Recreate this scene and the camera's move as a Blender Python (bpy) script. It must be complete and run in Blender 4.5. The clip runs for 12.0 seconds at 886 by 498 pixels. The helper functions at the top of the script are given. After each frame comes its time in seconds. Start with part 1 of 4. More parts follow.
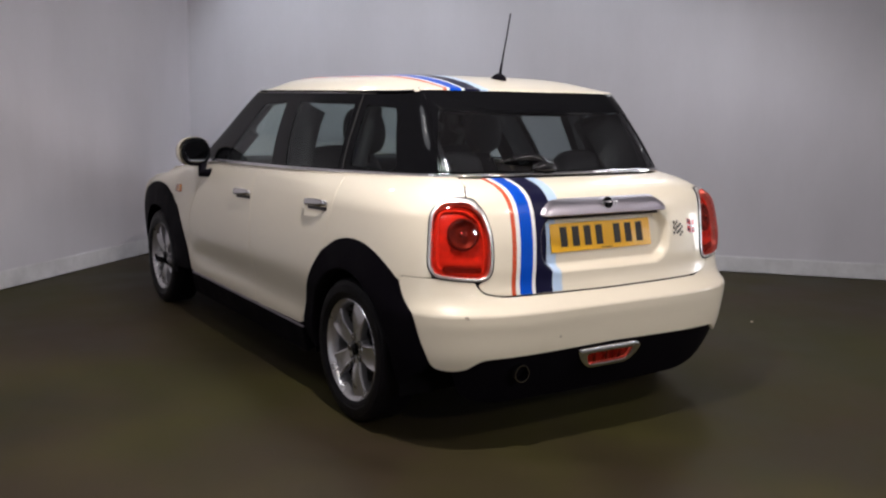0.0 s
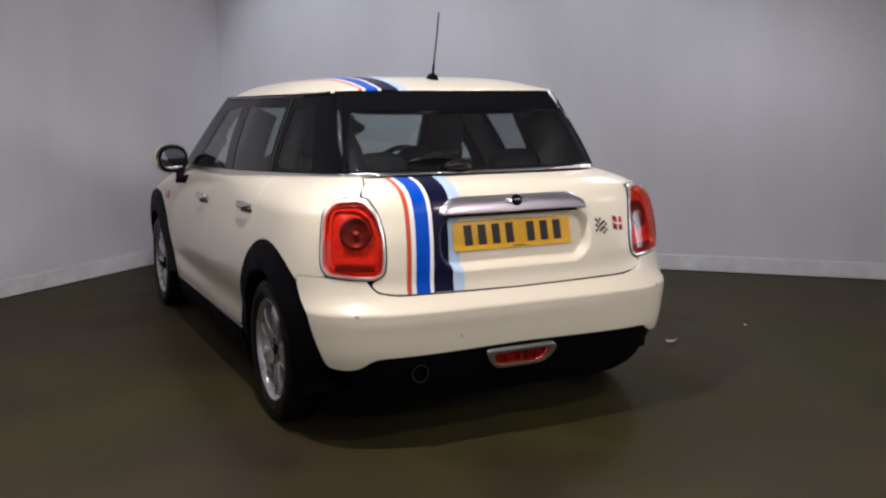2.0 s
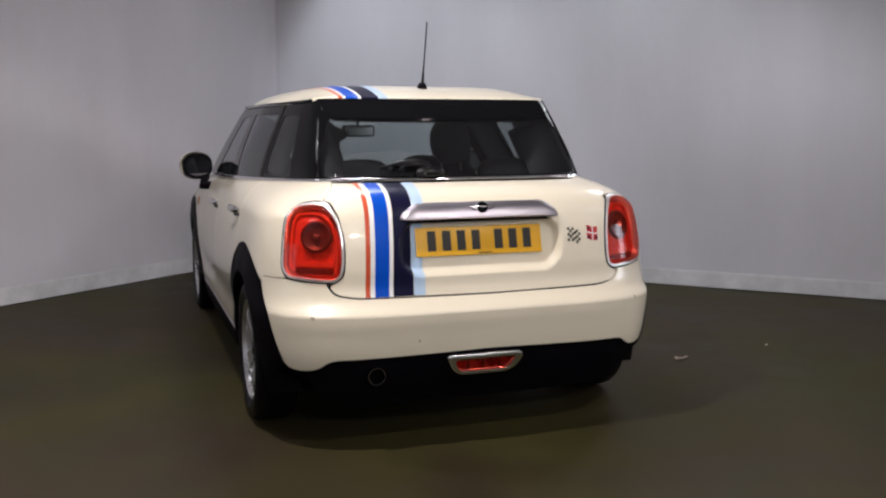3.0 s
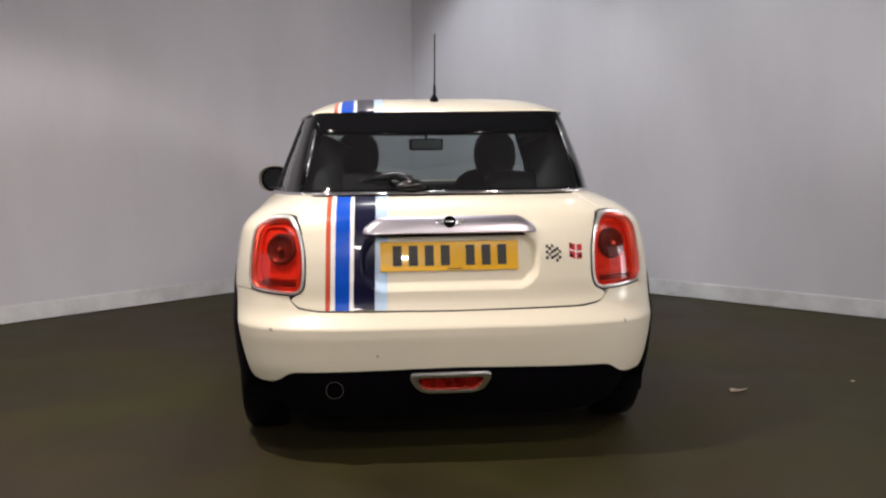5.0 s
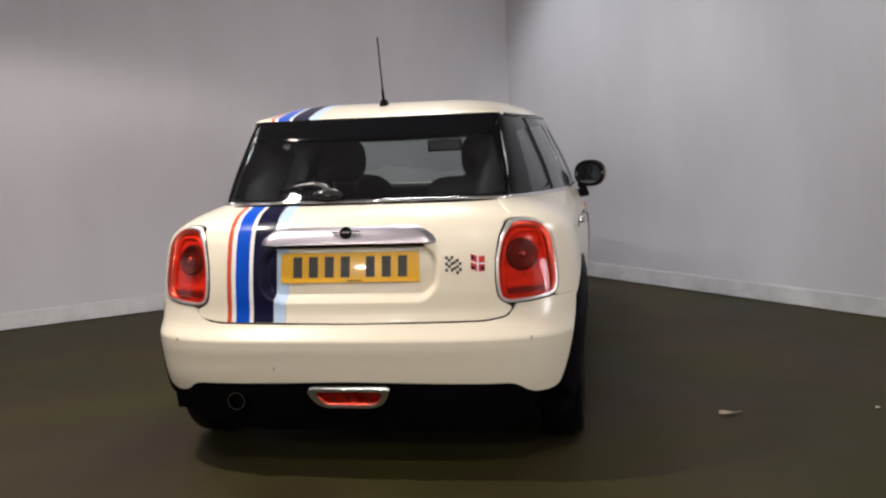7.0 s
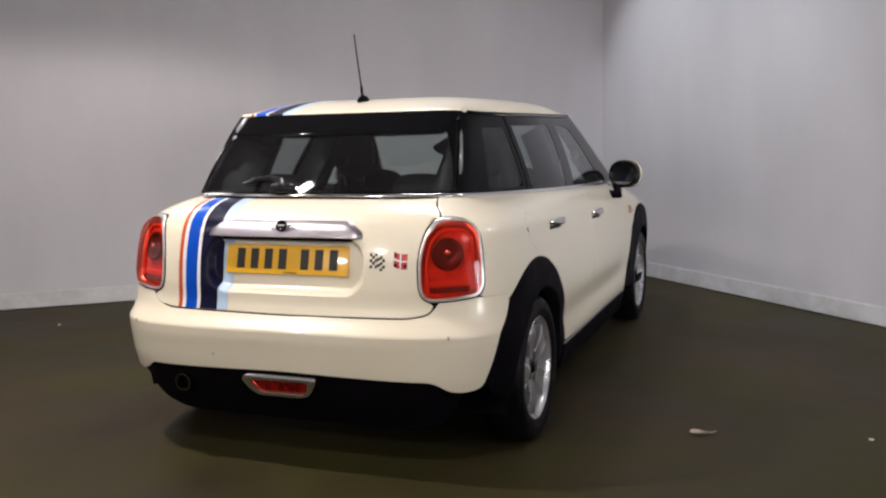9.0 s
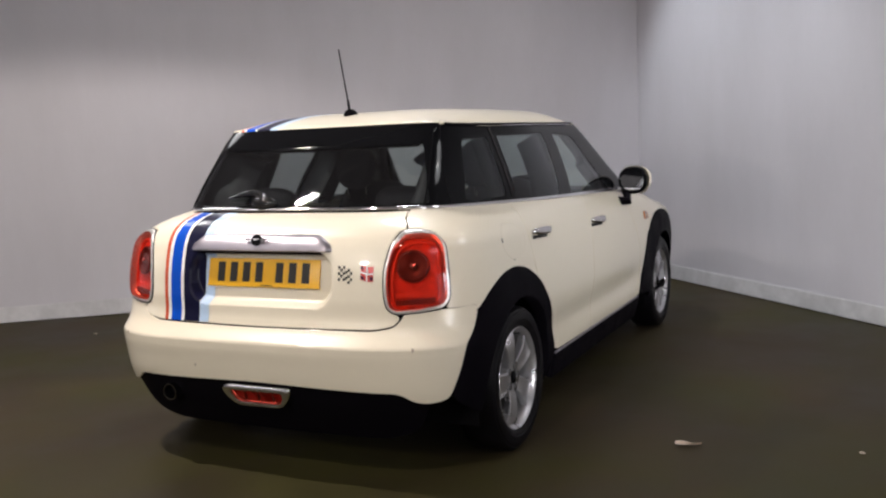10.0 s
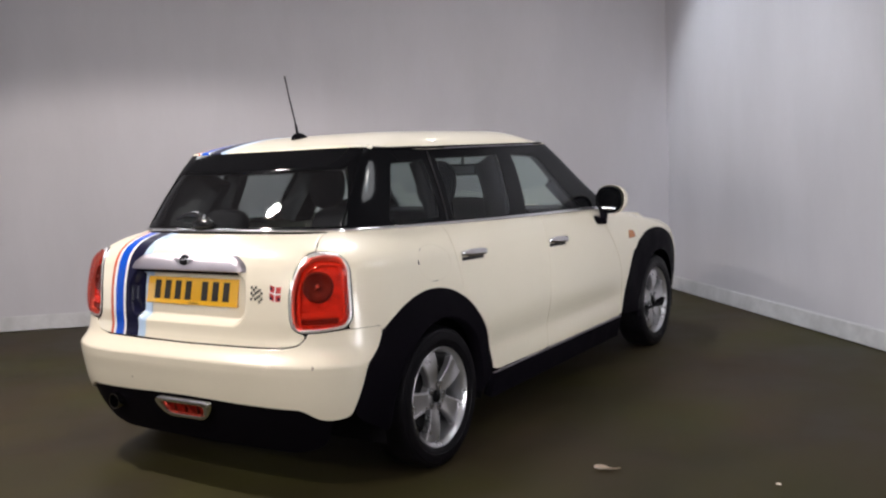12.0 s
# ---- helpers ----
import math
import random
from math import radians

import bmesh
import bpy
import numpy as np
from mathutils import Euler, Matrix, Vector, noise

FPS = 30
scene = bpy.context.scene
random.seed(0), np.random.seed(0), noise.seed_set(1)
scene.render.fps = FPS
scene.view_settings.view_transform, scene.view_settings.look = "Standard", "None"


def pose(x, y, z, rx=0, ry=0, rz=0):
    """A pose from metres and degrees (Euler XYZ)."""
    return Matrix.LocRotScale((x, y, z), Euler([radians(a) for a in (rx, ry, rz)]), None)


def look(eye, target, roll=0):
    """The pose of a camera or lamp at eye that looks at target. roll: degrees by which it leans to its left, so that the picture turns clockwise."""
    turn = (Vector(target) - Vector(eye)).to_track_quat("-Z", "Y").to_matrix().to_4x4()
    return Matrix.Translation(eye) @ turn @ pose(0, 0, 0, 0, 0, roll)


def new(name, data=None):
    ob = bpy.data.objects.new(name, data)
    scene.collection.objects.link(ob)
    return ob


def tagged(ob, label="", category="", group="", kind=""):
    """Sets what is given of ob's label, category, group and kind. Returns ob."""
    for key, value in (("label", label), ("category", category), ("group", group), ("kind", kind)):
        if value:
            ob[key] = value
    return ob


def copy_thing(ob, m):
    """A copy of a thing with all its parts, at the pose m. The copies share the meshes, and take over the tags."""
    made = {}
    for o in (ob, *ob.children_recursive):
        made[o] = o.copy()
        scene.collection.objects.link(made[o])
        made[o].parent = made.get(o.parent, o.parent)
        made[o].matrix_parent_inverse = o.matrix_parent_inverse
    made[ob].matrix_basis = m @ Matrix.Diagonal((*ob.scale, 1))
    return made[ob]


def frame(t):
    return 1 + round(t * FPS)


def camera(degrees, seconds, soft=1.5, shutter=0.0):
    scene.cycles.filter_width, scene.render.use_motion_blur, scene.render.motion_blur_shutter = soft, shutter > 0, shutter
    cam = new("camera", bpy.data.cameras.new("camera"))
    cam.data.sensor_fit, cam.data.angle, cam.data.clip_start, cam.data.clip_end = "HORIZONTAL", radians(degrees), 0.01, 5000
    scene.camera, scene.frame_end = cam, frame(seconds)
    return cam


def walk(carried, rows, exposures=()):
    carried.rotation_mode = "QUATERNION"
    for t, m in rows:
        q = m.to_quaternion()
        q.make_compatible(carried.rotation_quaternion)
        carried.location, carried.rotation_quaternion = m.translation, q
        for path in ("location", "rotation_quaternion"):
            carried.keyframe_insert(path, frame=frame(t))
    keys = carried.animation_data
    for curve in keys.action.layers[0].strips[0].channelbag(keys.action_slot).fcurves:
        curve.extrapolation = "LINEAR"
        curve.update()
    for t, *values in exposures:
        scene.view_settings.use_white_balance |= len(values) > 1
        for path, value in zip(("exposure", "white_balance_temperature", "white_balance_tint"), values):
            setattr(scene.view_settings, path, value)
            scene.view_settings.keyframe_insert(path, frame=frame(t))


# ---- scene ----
cam = camera(50.65, 12.0, 2.3)
PATH = [
    (0, (-2.511, -3.265, 1.293), (-1.432, -1.610, 0.979), 1.10),
    (0.5, (-2.426, -3.343, 1.292), (-1.336, -1.691, 1.002), 0.99),
    (1, (-2.254, -3.488, 1.280), (-1.199, -1.815, 0.983), 0.50),
    (1.5, (-2.041, -3.547, 1.267), (-1.043, -1.841, 0.958), -0.12),
    (2, (-1.813, -3.653, 1.264), (-0.946, -1.876, 0.965), -0.47),
    (2.5, (-1.560, -3.821, 1.267), (-0.813, -1.989, 0.969), 0.34),
    (3, (-1.319, -3.896, 1.223), (-0.664, -2.024, 0.961), -0.06),
    (5, (-0.296, -4.029, 1.217), (-0.141, -2.048, 0.985), -0.62),
    (5.5, (0.055, -4.042, 1.245), (0.030, -2.056, 1.008), -0.60),
    (6, (0.321, -3.988, 1.224), (0.185, -2.008, 0.976), -1.22),
    (6.5, (0.600, -3.880, 1.233), (0.380, -1.905, 1.005), -1.23),
    (7, (0.888, -3.845, 1.255), (0.567, -1.886, 1.011), -2.31),
    (9, (1.790, -3.600, 1.242), (1.083, -1.745, 0.997), -1.23),
    (9.5, (1.996, -3.526, 1.249), (1.228, -1.695, 1.012), -2.28),
    (10, (2.182, -3.459, 1.263), (1.315, -1.672, 1.031), -2.46),
    (10.5, (2.383, -3.423, 1.263), (1.454, -1.666, 1.040), -2.34),
    (11, (2.574, -3.388, 1.265), (1.602, -1.655, 1.037), -1.60),
    (11.5, (2.736, -3.269, 1.266), (1.720, -1.560, 1.047), -2.59),
    (12, (2.894, -3.163, 1.293), (1.819, -1.489, 1.089), -2.66),
]
walk(cam, [(t, look(eye, target, roll)) for t, eye, target, roll in PATH],
     [(0.0, 0.13, 6450, 13), (1.5, 0.06, 6370, 13), (3.0, 0.08, 6400, 12), (5.0, 0.24, 6720, 11), (7.0, 0.22, 6750, 11), (9.5, 0.27, 6670, 11), (10.5, 0.31, 6630, 11), (12.0, 0.42, 6550, 11)])
# ---------------------------------------------------------------- light
world = bpy.data.worlds.new("world")
scene.world = world
world.use_nodes = True
world.node_tree.nodes["Background"].inputs["Color"].default_value = (0.5, 0.52, 0.55, 1)
world.node_tree.nodes["Background"].inputs["Strength"].default_value = 0.03

# lamps under the ceiling, the last two added only as fill from behind: place, watts, size, colour
LAMPS = [(-1.14, -0.97, 2.80, 11, 0.035, (1.0, 0.94, 0.89)), (2.62, 0.95, 2.95, 5, 0.09, (0.82, 0.93, 1.0)),
         (-2.35, 0.55, 2.95, 3, 0.09, (1.0, 0.96, 0.96)), (0.80, -2.65, 2.80, 12, 0.07, (1.0, 0.94, 0.90)), (-3.4, -3.5, 3.90, 20, 0.40, (0.97, 0.96, 1.0)), (3.8, -2.9, 3.50, 22, 0.40, (1.0, 0.95, 0.95))]
for x, y, z, watts, size, colour in LAMPS:
    data = bpy.data.lights.new("bulb", "POINT")
    data.energy, data.color, data.shadow_soft_size = watts, colour, size
    new("bulb", data).location = (x, y, z - 0.03 - size)
# shaded lamps: most of their light goes down, in a cone
DOWN = [(-1.14, -0.97, 2.80, 150, 126, (-1.67, -0.30, 0.2)), (0.80, -2.65, 2.80, 68, 150, (0.65, -2.0, 0.2)), (-0.12, 0.95, 3.05, 90, 112, (-0.12, 0.85, 0.2)),
        (2.62, 0.95, 2.95, 36, 130, (2.0, 0.3, 0.2)), (-2.35, 0.55, 2.95, 26, 136, (-1.4, 0.7, 0.2))]
for x, y, z, watts, cone, aim in DOWN:
    data = bpy.data.lights.new("downlight", "SPOT")
    data.energy, data.color, data.spot_size, data.spot_blend, data.shadow_soft_size = watts, (1.0, 0.93, 0.86) if y < 0 else (0.93, 0.96, 1.0), radians(cone), 0.20, 0.05 if y < 0 else 0.32
    new("downlight", data).matrix_world = look((x, y, z - 0.12), aim)
# lamps that wash the wall beyond the bonnet
WASH = [(-0.26, 2.94, 3.00, 82, (1.06, 3.92, 1.45), 82), (1.40, 1.75, 3.00, 38, (2.40, 2.58, 1.2), 100)]
for x, y, z, watts, aim, cone in WASH:
    data = bpy.data.lights.new("wall_washer", "SPOT")
    data.energy, data.color, data.spot_size, data.spot_blend, data.shadow_soft_size = watts, (0.86, 0.94, 1.0), radians(cone), 0.55, 0.10
    new("wall_washer", data).matrix_world = look((x, y, z - 0.05), aim)
# fill light from an added, unseen door in either rear wall, and a flood lamp behind the camera's way: centre, aim,
# width, height, watts, colour, spread
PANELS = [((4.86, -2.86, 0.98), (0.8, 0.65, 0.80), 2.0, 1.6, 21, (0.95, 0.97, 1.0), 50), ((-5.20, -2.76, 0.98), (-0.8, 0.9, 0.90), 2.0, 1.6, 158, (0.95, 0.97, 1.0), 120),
          ((-0.78, -4.52, 2.10), (0.0, -0.6, 0.70), 0.26, 0.13, 13, (1.0, 0.96, 0.90), 120)]
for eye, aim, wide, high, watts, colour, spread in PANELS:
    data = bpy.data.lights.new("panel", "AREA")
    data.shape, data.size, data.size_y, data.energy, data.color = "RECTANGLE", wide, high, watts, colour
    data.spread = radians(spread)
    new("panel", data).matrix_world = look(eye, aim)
# ---------------------------------------------------------------- materials
def material(name, colour, rough=0.5, metal=0.0, coat=0.0, **more):
    m = bpy.data.materials.new(name)
    m.use_nodes = True
    b = m.node_tree.nodes["Principled BSDF"]
    b.inputs["Base Color"].default_value = (*colour, 1)
    b.inputs["Roughness"].default_value = rough
    b.inputs["Metallic"].default_value = metal
    b.inputs["Coat Weight"].default_value = coat
    b.inputs["Coat Roughness"].default_value = 0.025
    for key, value in more.items():
        b.inputs[key.replace("_", " ")].default_value = value
    return m


def node(m, kind, **inputs):
    n = m.node_tree.nodes.new(kind)
    for key, value in inputs.items():
        n.inputs[key].default_value = value
    return n


def grain(m, scale, spread, rough_spread=0.0, bump=0.0, detail=6.0, coords="Object", scale2=None, spread2=0.0, stretch=(1, 1, 1)):
    """Two scales of uneven colour, with uneven gloss and relief."""
    t, links = m.node_tree, m.node_tree.links
    b = t.nodes["Principled BSDF"]
    base = b.inputs["Base Color"].default_value[:]
    rough = b.inputs["Roughness"].default_value
    co = t.nodes.new("ShaderNodeTexCoord")
    mp = node(m, "ShaderNodeMapping")
    mp.inputs["Scale"].default_value = stretch
    links.new(co.outputs[coords], mp.inputs["Vector"])
    fine = node(m, "ShaderNodeTexNoise", Scale=scale, Detail=detail, Roughness=0.65)
    big = node(m, "ShaderNodeTexNoise", Scale=scale2 or scale / 9, Detail=3.0, Roughness=0.55)
    for n in (fine, big):
        links.new(mp.outputs["Vector"], n.inputs["Vector"])
    mixed = None
    for n, amount in ((fine, spread), (big, spread2)):
        r = node(m, "ShaderNodeMapRange")
        r.inputs["From Min"].default_value, r.inputs["From Max"].default_value = 0.3, 0.7
        r.inputs["To Min"].default_value, r.inputs["To Max"].default_value = 1 - amount, 1 + amount
        links.new(n.outputs["Fac"], r.inputs["Value"])
        v = t.nodes.new("ShaderNodeVectorMath")
        v.operation = "MULTIPLY"
        if mixed is None:
            v.inputs[0].default_value = base[:3]
        else:
            links.new(mixed, v.inputs[0])
        links.new(r.outputs["Result"], v.inputs[1])
        mixed = v.outputs["Vector"]
    links.new(mixed, b.inputs["Base Color"])
    if rough_spread:
        r = node(m, "ShaderNodeMapRange")
        r.inputs["From Min"].default_value, r.inputs["From Max"].default_value = 0.3, 0.7
        r.inputs["To Min"].default_value, r.inputs["To Max"].default_value = max(0.02, rough - rough_spread), min(1, rough + rough_spread)
        links.new(big.outputs["Fac"], r.inputs["Value"])
        links.new(r.outputs["Result"], b.inputs["Roughness"])
    if bump:
        bp = node(m, "ShaderNodeBump", Strength=1.0, Distance=bump)
        links.new(fine.outputs["Fac"], bp.inputs["Height"])
        links.new(bp.outputs["Normal"], b.inputs["Normal"])
    return m


PAINT = grain(material("cream_paint", (0.80, 0.725, 0.590), 0.36, 0, 0.7, Coat_Roughness=0.025), 40, 0.006, 0.0, 0.0, detail=2.0, scale2=1.5, spread2=0.012)
BLUE = material("blue_film", (0.002, 0.070, 0.50), 0.30, 0, 0.25, Specular_IOR_Level=0.12)
NAVY = material("navy_film", (0.007, 0.007, 0.028), 0.30, 0, 0.25, Specular_IOR_Level=0.12)
SKY = material("pale_blue_film", (0.46, 0.60, 0.80), 0.30, 0, 0.35)
WHITE = material("white_film", (0.82, 0.82, 0.82), 0.30, 0, 0.35)
ORANGE = material("orange_red_film", (0.55, 0.085, 0.035), 0.30, 0, 0.25, Specular_IOR_Level=0.2)
GLOSS = material("gloss_black", (0.005, 0.005, 0.006), 0.06, 0, 0.0, Specular_IOR_Level=0.10)
PLASTIC = grain(material("black_plastic", (0.0040, 0.0032, 0.0052), 0.55, Specular_IOR_Level=0.03), 500, 0.15, 0.08, 0.0004, scale2=6, spread2=0.12)
DARK = material("underbody_black", (0.0045, 0.004, 0.005), 0.9, Specular_IOR_Level=0.05)
WIPER = material("wiper_black", (0.006, 0.0055, 0.007), 0.22, Specular_IOR_Level=0.35)
RUBBER = grain(material("tyre_rubber", (0.0036, 0.0031, 0.0046), 0.42, Specular_IOR_Level=0.14), 220, 0.2, 0.1, 0.0006, scale2=7, spread2=0.2)
CHROME = material("chrome", (0.80, 0.79, 0.80), 0.18, 1.0)
POLISH = material("polished_chrome", (0.82, 0.81, 0.82), 0.07, 1.0)
BEZEL = material("satin_bezel", (0.80, 0.78, 0.76), 0.30, 0.75)
SATIN = grain(material("satin_chrome", (0.43, 0.40, 0.45), 0.40, 1.0), 300, 0.02, 0.05, 0.0, scale2=5, spread2=0.04)
ALLOY = grain(material("silver_alloy", (0.56, 0.55, 0.57), 0.30, 0.85, 0.4), 260, 0.06, 0.06, 0.0, scale2=9, spread2=0.1)
CAST = material("brake_metal", (0.012, 0.011, 0.012), 0.6, 0.3)
STEEL = material("bolt_steel", (0.55, 0.54, 0.56), 0.25, 1.0)
PIPE = material("dark_steel", (0.30, 0.29, 0.30), 0.20, 1.0)
LAMP_BACK = grain(material("lamp_back", (0.66, 0.14, 0.075), 0.35), 160, 0.20, 0.1, 0.001, scale2=22, spread2=0.25)
RING_RED = grain(material("light_ring_red", (0.70, 0.17, 0.09), 0.4), 220, 0.08, scale2=30, spread2=0.10)
LAMP_DARK = grain(material("lamp_dark", (0.085, 0.04, 0.03), 0.4), 90, 0.3, scale2=18, spread2=0.4)
FOG_RED = grain(material("fog_red", (0.27, 0.045, 0.045), 0.3), 70, 0.45, 0.1, 0.002, scale2=24, spread2=0.5)
LAMP_BAR = material("lamp_bar", (0.14, 0.035, 0.02), 0.35)
AMBER = material("amber_lens", (0.48, 0.17, 0.04), 0.15, 0, 1.0)
YELLOW = grain(material("yellow_plate", (0.82, 0.43, 0.014), 0.35, 0, 1.0), 400, 0.03, 0.05, 0.0, scale2=12, spread2=0.05)
INK = material("plate_ink", (0.015, 0.012, 0.010), 0.5)
DECAL_RED = material("red_film", (0.55, 0.03, 0.03), 0.3, 0, 0.5)
CLOTH = grain(material("charcoal_cloth", (0.012, 0.0105, 0.0130), 0.9), 700, 0.3, 0.0, 0.0008, scale2=9, spread2=0.2)
TRIM = grain(material("cabin_trim", (0.010, 0.0088, 0.0108), 0.6), 500, 0.15, 0.1, 0.0004, scale2=6, spread2=0.1)
HEADLINE = grain(material("headlining", (0.03, 0.03, 0.03), 0.9), 300, 0.1, scale2=8, spread2=0.08)
SEAL_SHADE = material("seal_and_shade_grey", (0.03, 0.028, 0.03), 0.6, Specular_IOR_Level=0.15)
SCUFF = material("grey_scuff", (0.40, 0.33, 0.26), 0.7)
DULL_MIRROR = material("dull_mirror_glass", (0.55, 0.55, 0.58), 0.40, 0.6)
MIRROR = material("mirror_glass", (0.55, 0.56, 0.58), 0.03, 1.0)


def window_glass(name, tint, mirror=0.05, haze=0.0, slanted=0.92):
    """Thin tinted glass: what is behind it, dimmed, with a gloss that grows at a slant."""
    m = bpy.data.materials.new(name)
    m.use_nodes = True
    t = m.node_tree
    t.nodes.remove(t.nodes["Principled BSDF"])
    out = t.nodes["Material Output"]
    see = node(m, "ShaderNodeBsdfTransparent", Color=(*tint, 1))
    shine = node(m, "ShaderNodeBsdfGlossy", Color=(0.95, 0.97, 1, 1), Roughness=0.015)
    slant = node(m, "ShaderNodeLayerWeight", Blend=0.5)
    power = t.nodes.new("ShaderNodeMath")
    power.operation = "POWER"
    power.inputs[1].default_value = 5.0
    scaled = t.nodes.new("ShaderNodeMath")
    scaled.operation = "MULTIPLY_ADD"
    scaled.inputs[1].default_value, scaled.inputs[2].default_value = slanted, mirror
    mix = node(m, "ShaderNodeMixShader")
    t.links.new(slant.outputs["Facing"], power.inputs[0])
    t.links.new(power.outputs["Value"], scaled.inputs[0])
    t.links.new(scaled.outputs["Value"], mix.inputs["Fac"])
    t.links.new(see.outputs["BSDF"], mix.inputs[1])
    t.links.new(shine.outputs["BSDF"], mix.inputs[2])
    # pale purple diffuse film, mixed evenly over the glass
    veil = node(m, "ShaderNodeBsdfDiffuse", Color=(0.75, 0.69, 0.77, 1))
    film = node(m, "ShaderNodeMixShader", Fac=haze)
    t.links.new(mix.outputs["Shader"], film.inputs[1])
    t.links.new(veil.outputs["BSDF"], film.inputs[2])
    t.links.new(film.outputs["Shader"], out.inputs["Surface"])
    return m


GLASS = window_glass("tinted_glass", (0.66, 0.74, 0.72), haze=0.006)
REAR_GLASS = window_glass("hazed_tinted_glass", (0.61, 0.65, 0.665), haze=0.006)
DARK_GLASS = window_glass("privacy_glass", (0.44, 0.49, 0.49), mirror=0.03, haze=0.004)
LAMP_GLASS = window_glass("red_clear_cover", (0.95, 0.33, 0.26), mirror=0.03, slanted=0.30)
# ---------------------------------------------------------------- body surfaces
# The car stands on z = 0 with its rear axle at y = 0 and its nose towards +y.
NEXP = 3.9           # squareness of the plan's corners
Y_FRONT = 2.15       # where the nose starts to round off
_a = np.linspace(0, np.pi / 2, 400)
_cx, _cy = np.sin(_a) ** (2 / NEXP), np.cos(_a) ** (2 / NEXP)
_arc = np.concatenate(([0], np.cumsum(np.hypot(np.diff(_cx * 0.85), np.diff(_cy * 0.6)))))
U_SIDE = float(_arc[-1])                  # arc from the rear's middle to the rear axle
_arcf = np.concatenate(([0], np.cumsum(np.hypot(np.diff(_cx * 0.85), np.diff(_cy * 1.15)))))
U_NOSE = U_SIDE + Y_FRONT + float(_arcf[-1])


def prof(z, pairs):
    """A smooth profile through a few (z, value) pairs."""
    zs, vs = np.array(pairs, float).T
    d = np.gradient(vs, zs)
    z = np.clip(z, zs[0], zs[-1])
    i = np.clip(np.searchsorted(zs, z) - 1, 0, len(zs) - 2)
    h = zs[i + 1] - zs[i]
    t = (z - zs[i]) / h
    return ((2 * t**3 - 3 * t**2 + 1) * vs[i] + (t**3 - 2 * t**2 + t) * h * d[i]
            + (3 * t**2 - 2 * t**3) * vs[i + 1] + (t**3 - t**2) * h * d[i + 1])


def ramp(v, a, b):
    t = np.clip((np.asarray(v, float) - a) / (b - a), 0, 1)
    return t * t * (3 - 2 * t)


HALF_W = [(0.15, 0.79), (0.30, 0.825), (0.45, 0.842), (0.60, 0.848), (0.72, 0.838), (0.82, 0.819), (0.89, 0.799), (0.93, 0.782), (0.955, 0.760)]
REAR_Y = [(0.15, 0.55), (0.28, 0.615), (0.36, 0.645), (0.45, 0.660), (0.520, 0.668), (0.533, 0.667), (0.541, 0.660), (0.550, 0.646), (0.585, 0.612), (0.61, 0.604), (0.70, 0.600),
          (0.78, 0.591), (0.83, 0.578), (0.87, 0.562), (0.90, 0.540), (0.92, 0.513), (0.94, 0.463), (0.955, 0.385)]
NOSE_Y = [(0.15, 1.08), (0.30, 1.17), (0.50, 1.19), (0.70, 1.14), (0.85, 0.98), (0.955, 0.62)]
GLASS_W = [(0.93, 0.772), (1.00, 0.755), (1.10, 0.720), (1.20, 0.675), (1.30, 0.628), (1.345, 0.603), (1.40, 0.57)]
GLASS_R = [(0.93, 0.41), (1.00, 0.362), (1.10, 0.288), (1.20, 0.208), (1.30, 0.118), (1.345, 0.070), (1.40, 0.00)]
GLASS_F = [(0.93, 2.02), (1.00, 1.90), (1.10, 1.75), (1.20, 1.64), (1.30, 1.52), (1.345, 1.46), (1.40, 1.37)]
BELT = 0.955         # the waist's height in the profiles


def belt(y):
    """The waist's true height, rising to the rear."""
    y = np.asarray(y, float)
    return 0.94 + np.clip(1.7 - y, 0, 2.06) * 0.031 - np.clip(y - 1.7, 0, 1.2) * 0.10


def taper(y):
    """The cabin draws in towards the rear."""
    return 1 - 0.205 * np.clip((0.75 - np.asarray(y, float)) / 1.0, 0, 1.15) ** 1.5


def loop(u, z, w, rear, nose, nexp=NEXP):
    """A point of the plan's closed outline: u runs from the middle of the rear, by the sides, to the nose."""
    u, z = np.broadcast_arrays(np.asarray(u, float), np.asarray(z, float))
    a = np.abs(u)
    tr = np.interp(np.clip(a, 0, U_SIDE), _arc, _a)
    tf = np.interp(np.clip(U_NOSE - a, 0, U_NOSE - U_SIDE - Y_FRONT), _arcf, _a)
    k = 2 / nexp
    x = np.where(a < U_SIDE, np.sin(tr) ** k, np.where(a > U_SIDE + Y_FRONT, np.sin(tf) ** k, 1.0)) * w
    y = np.where(a < U_SIDE, -np.cos(tr) ** k * rear,
                 np.where(a > U_SIDE + Y_FRONT, Y_FRONT + np.cos(tf) ** k * nose, a - U_SIDE))
    return np.stack((np.sign(u) * x, y, z), -1)


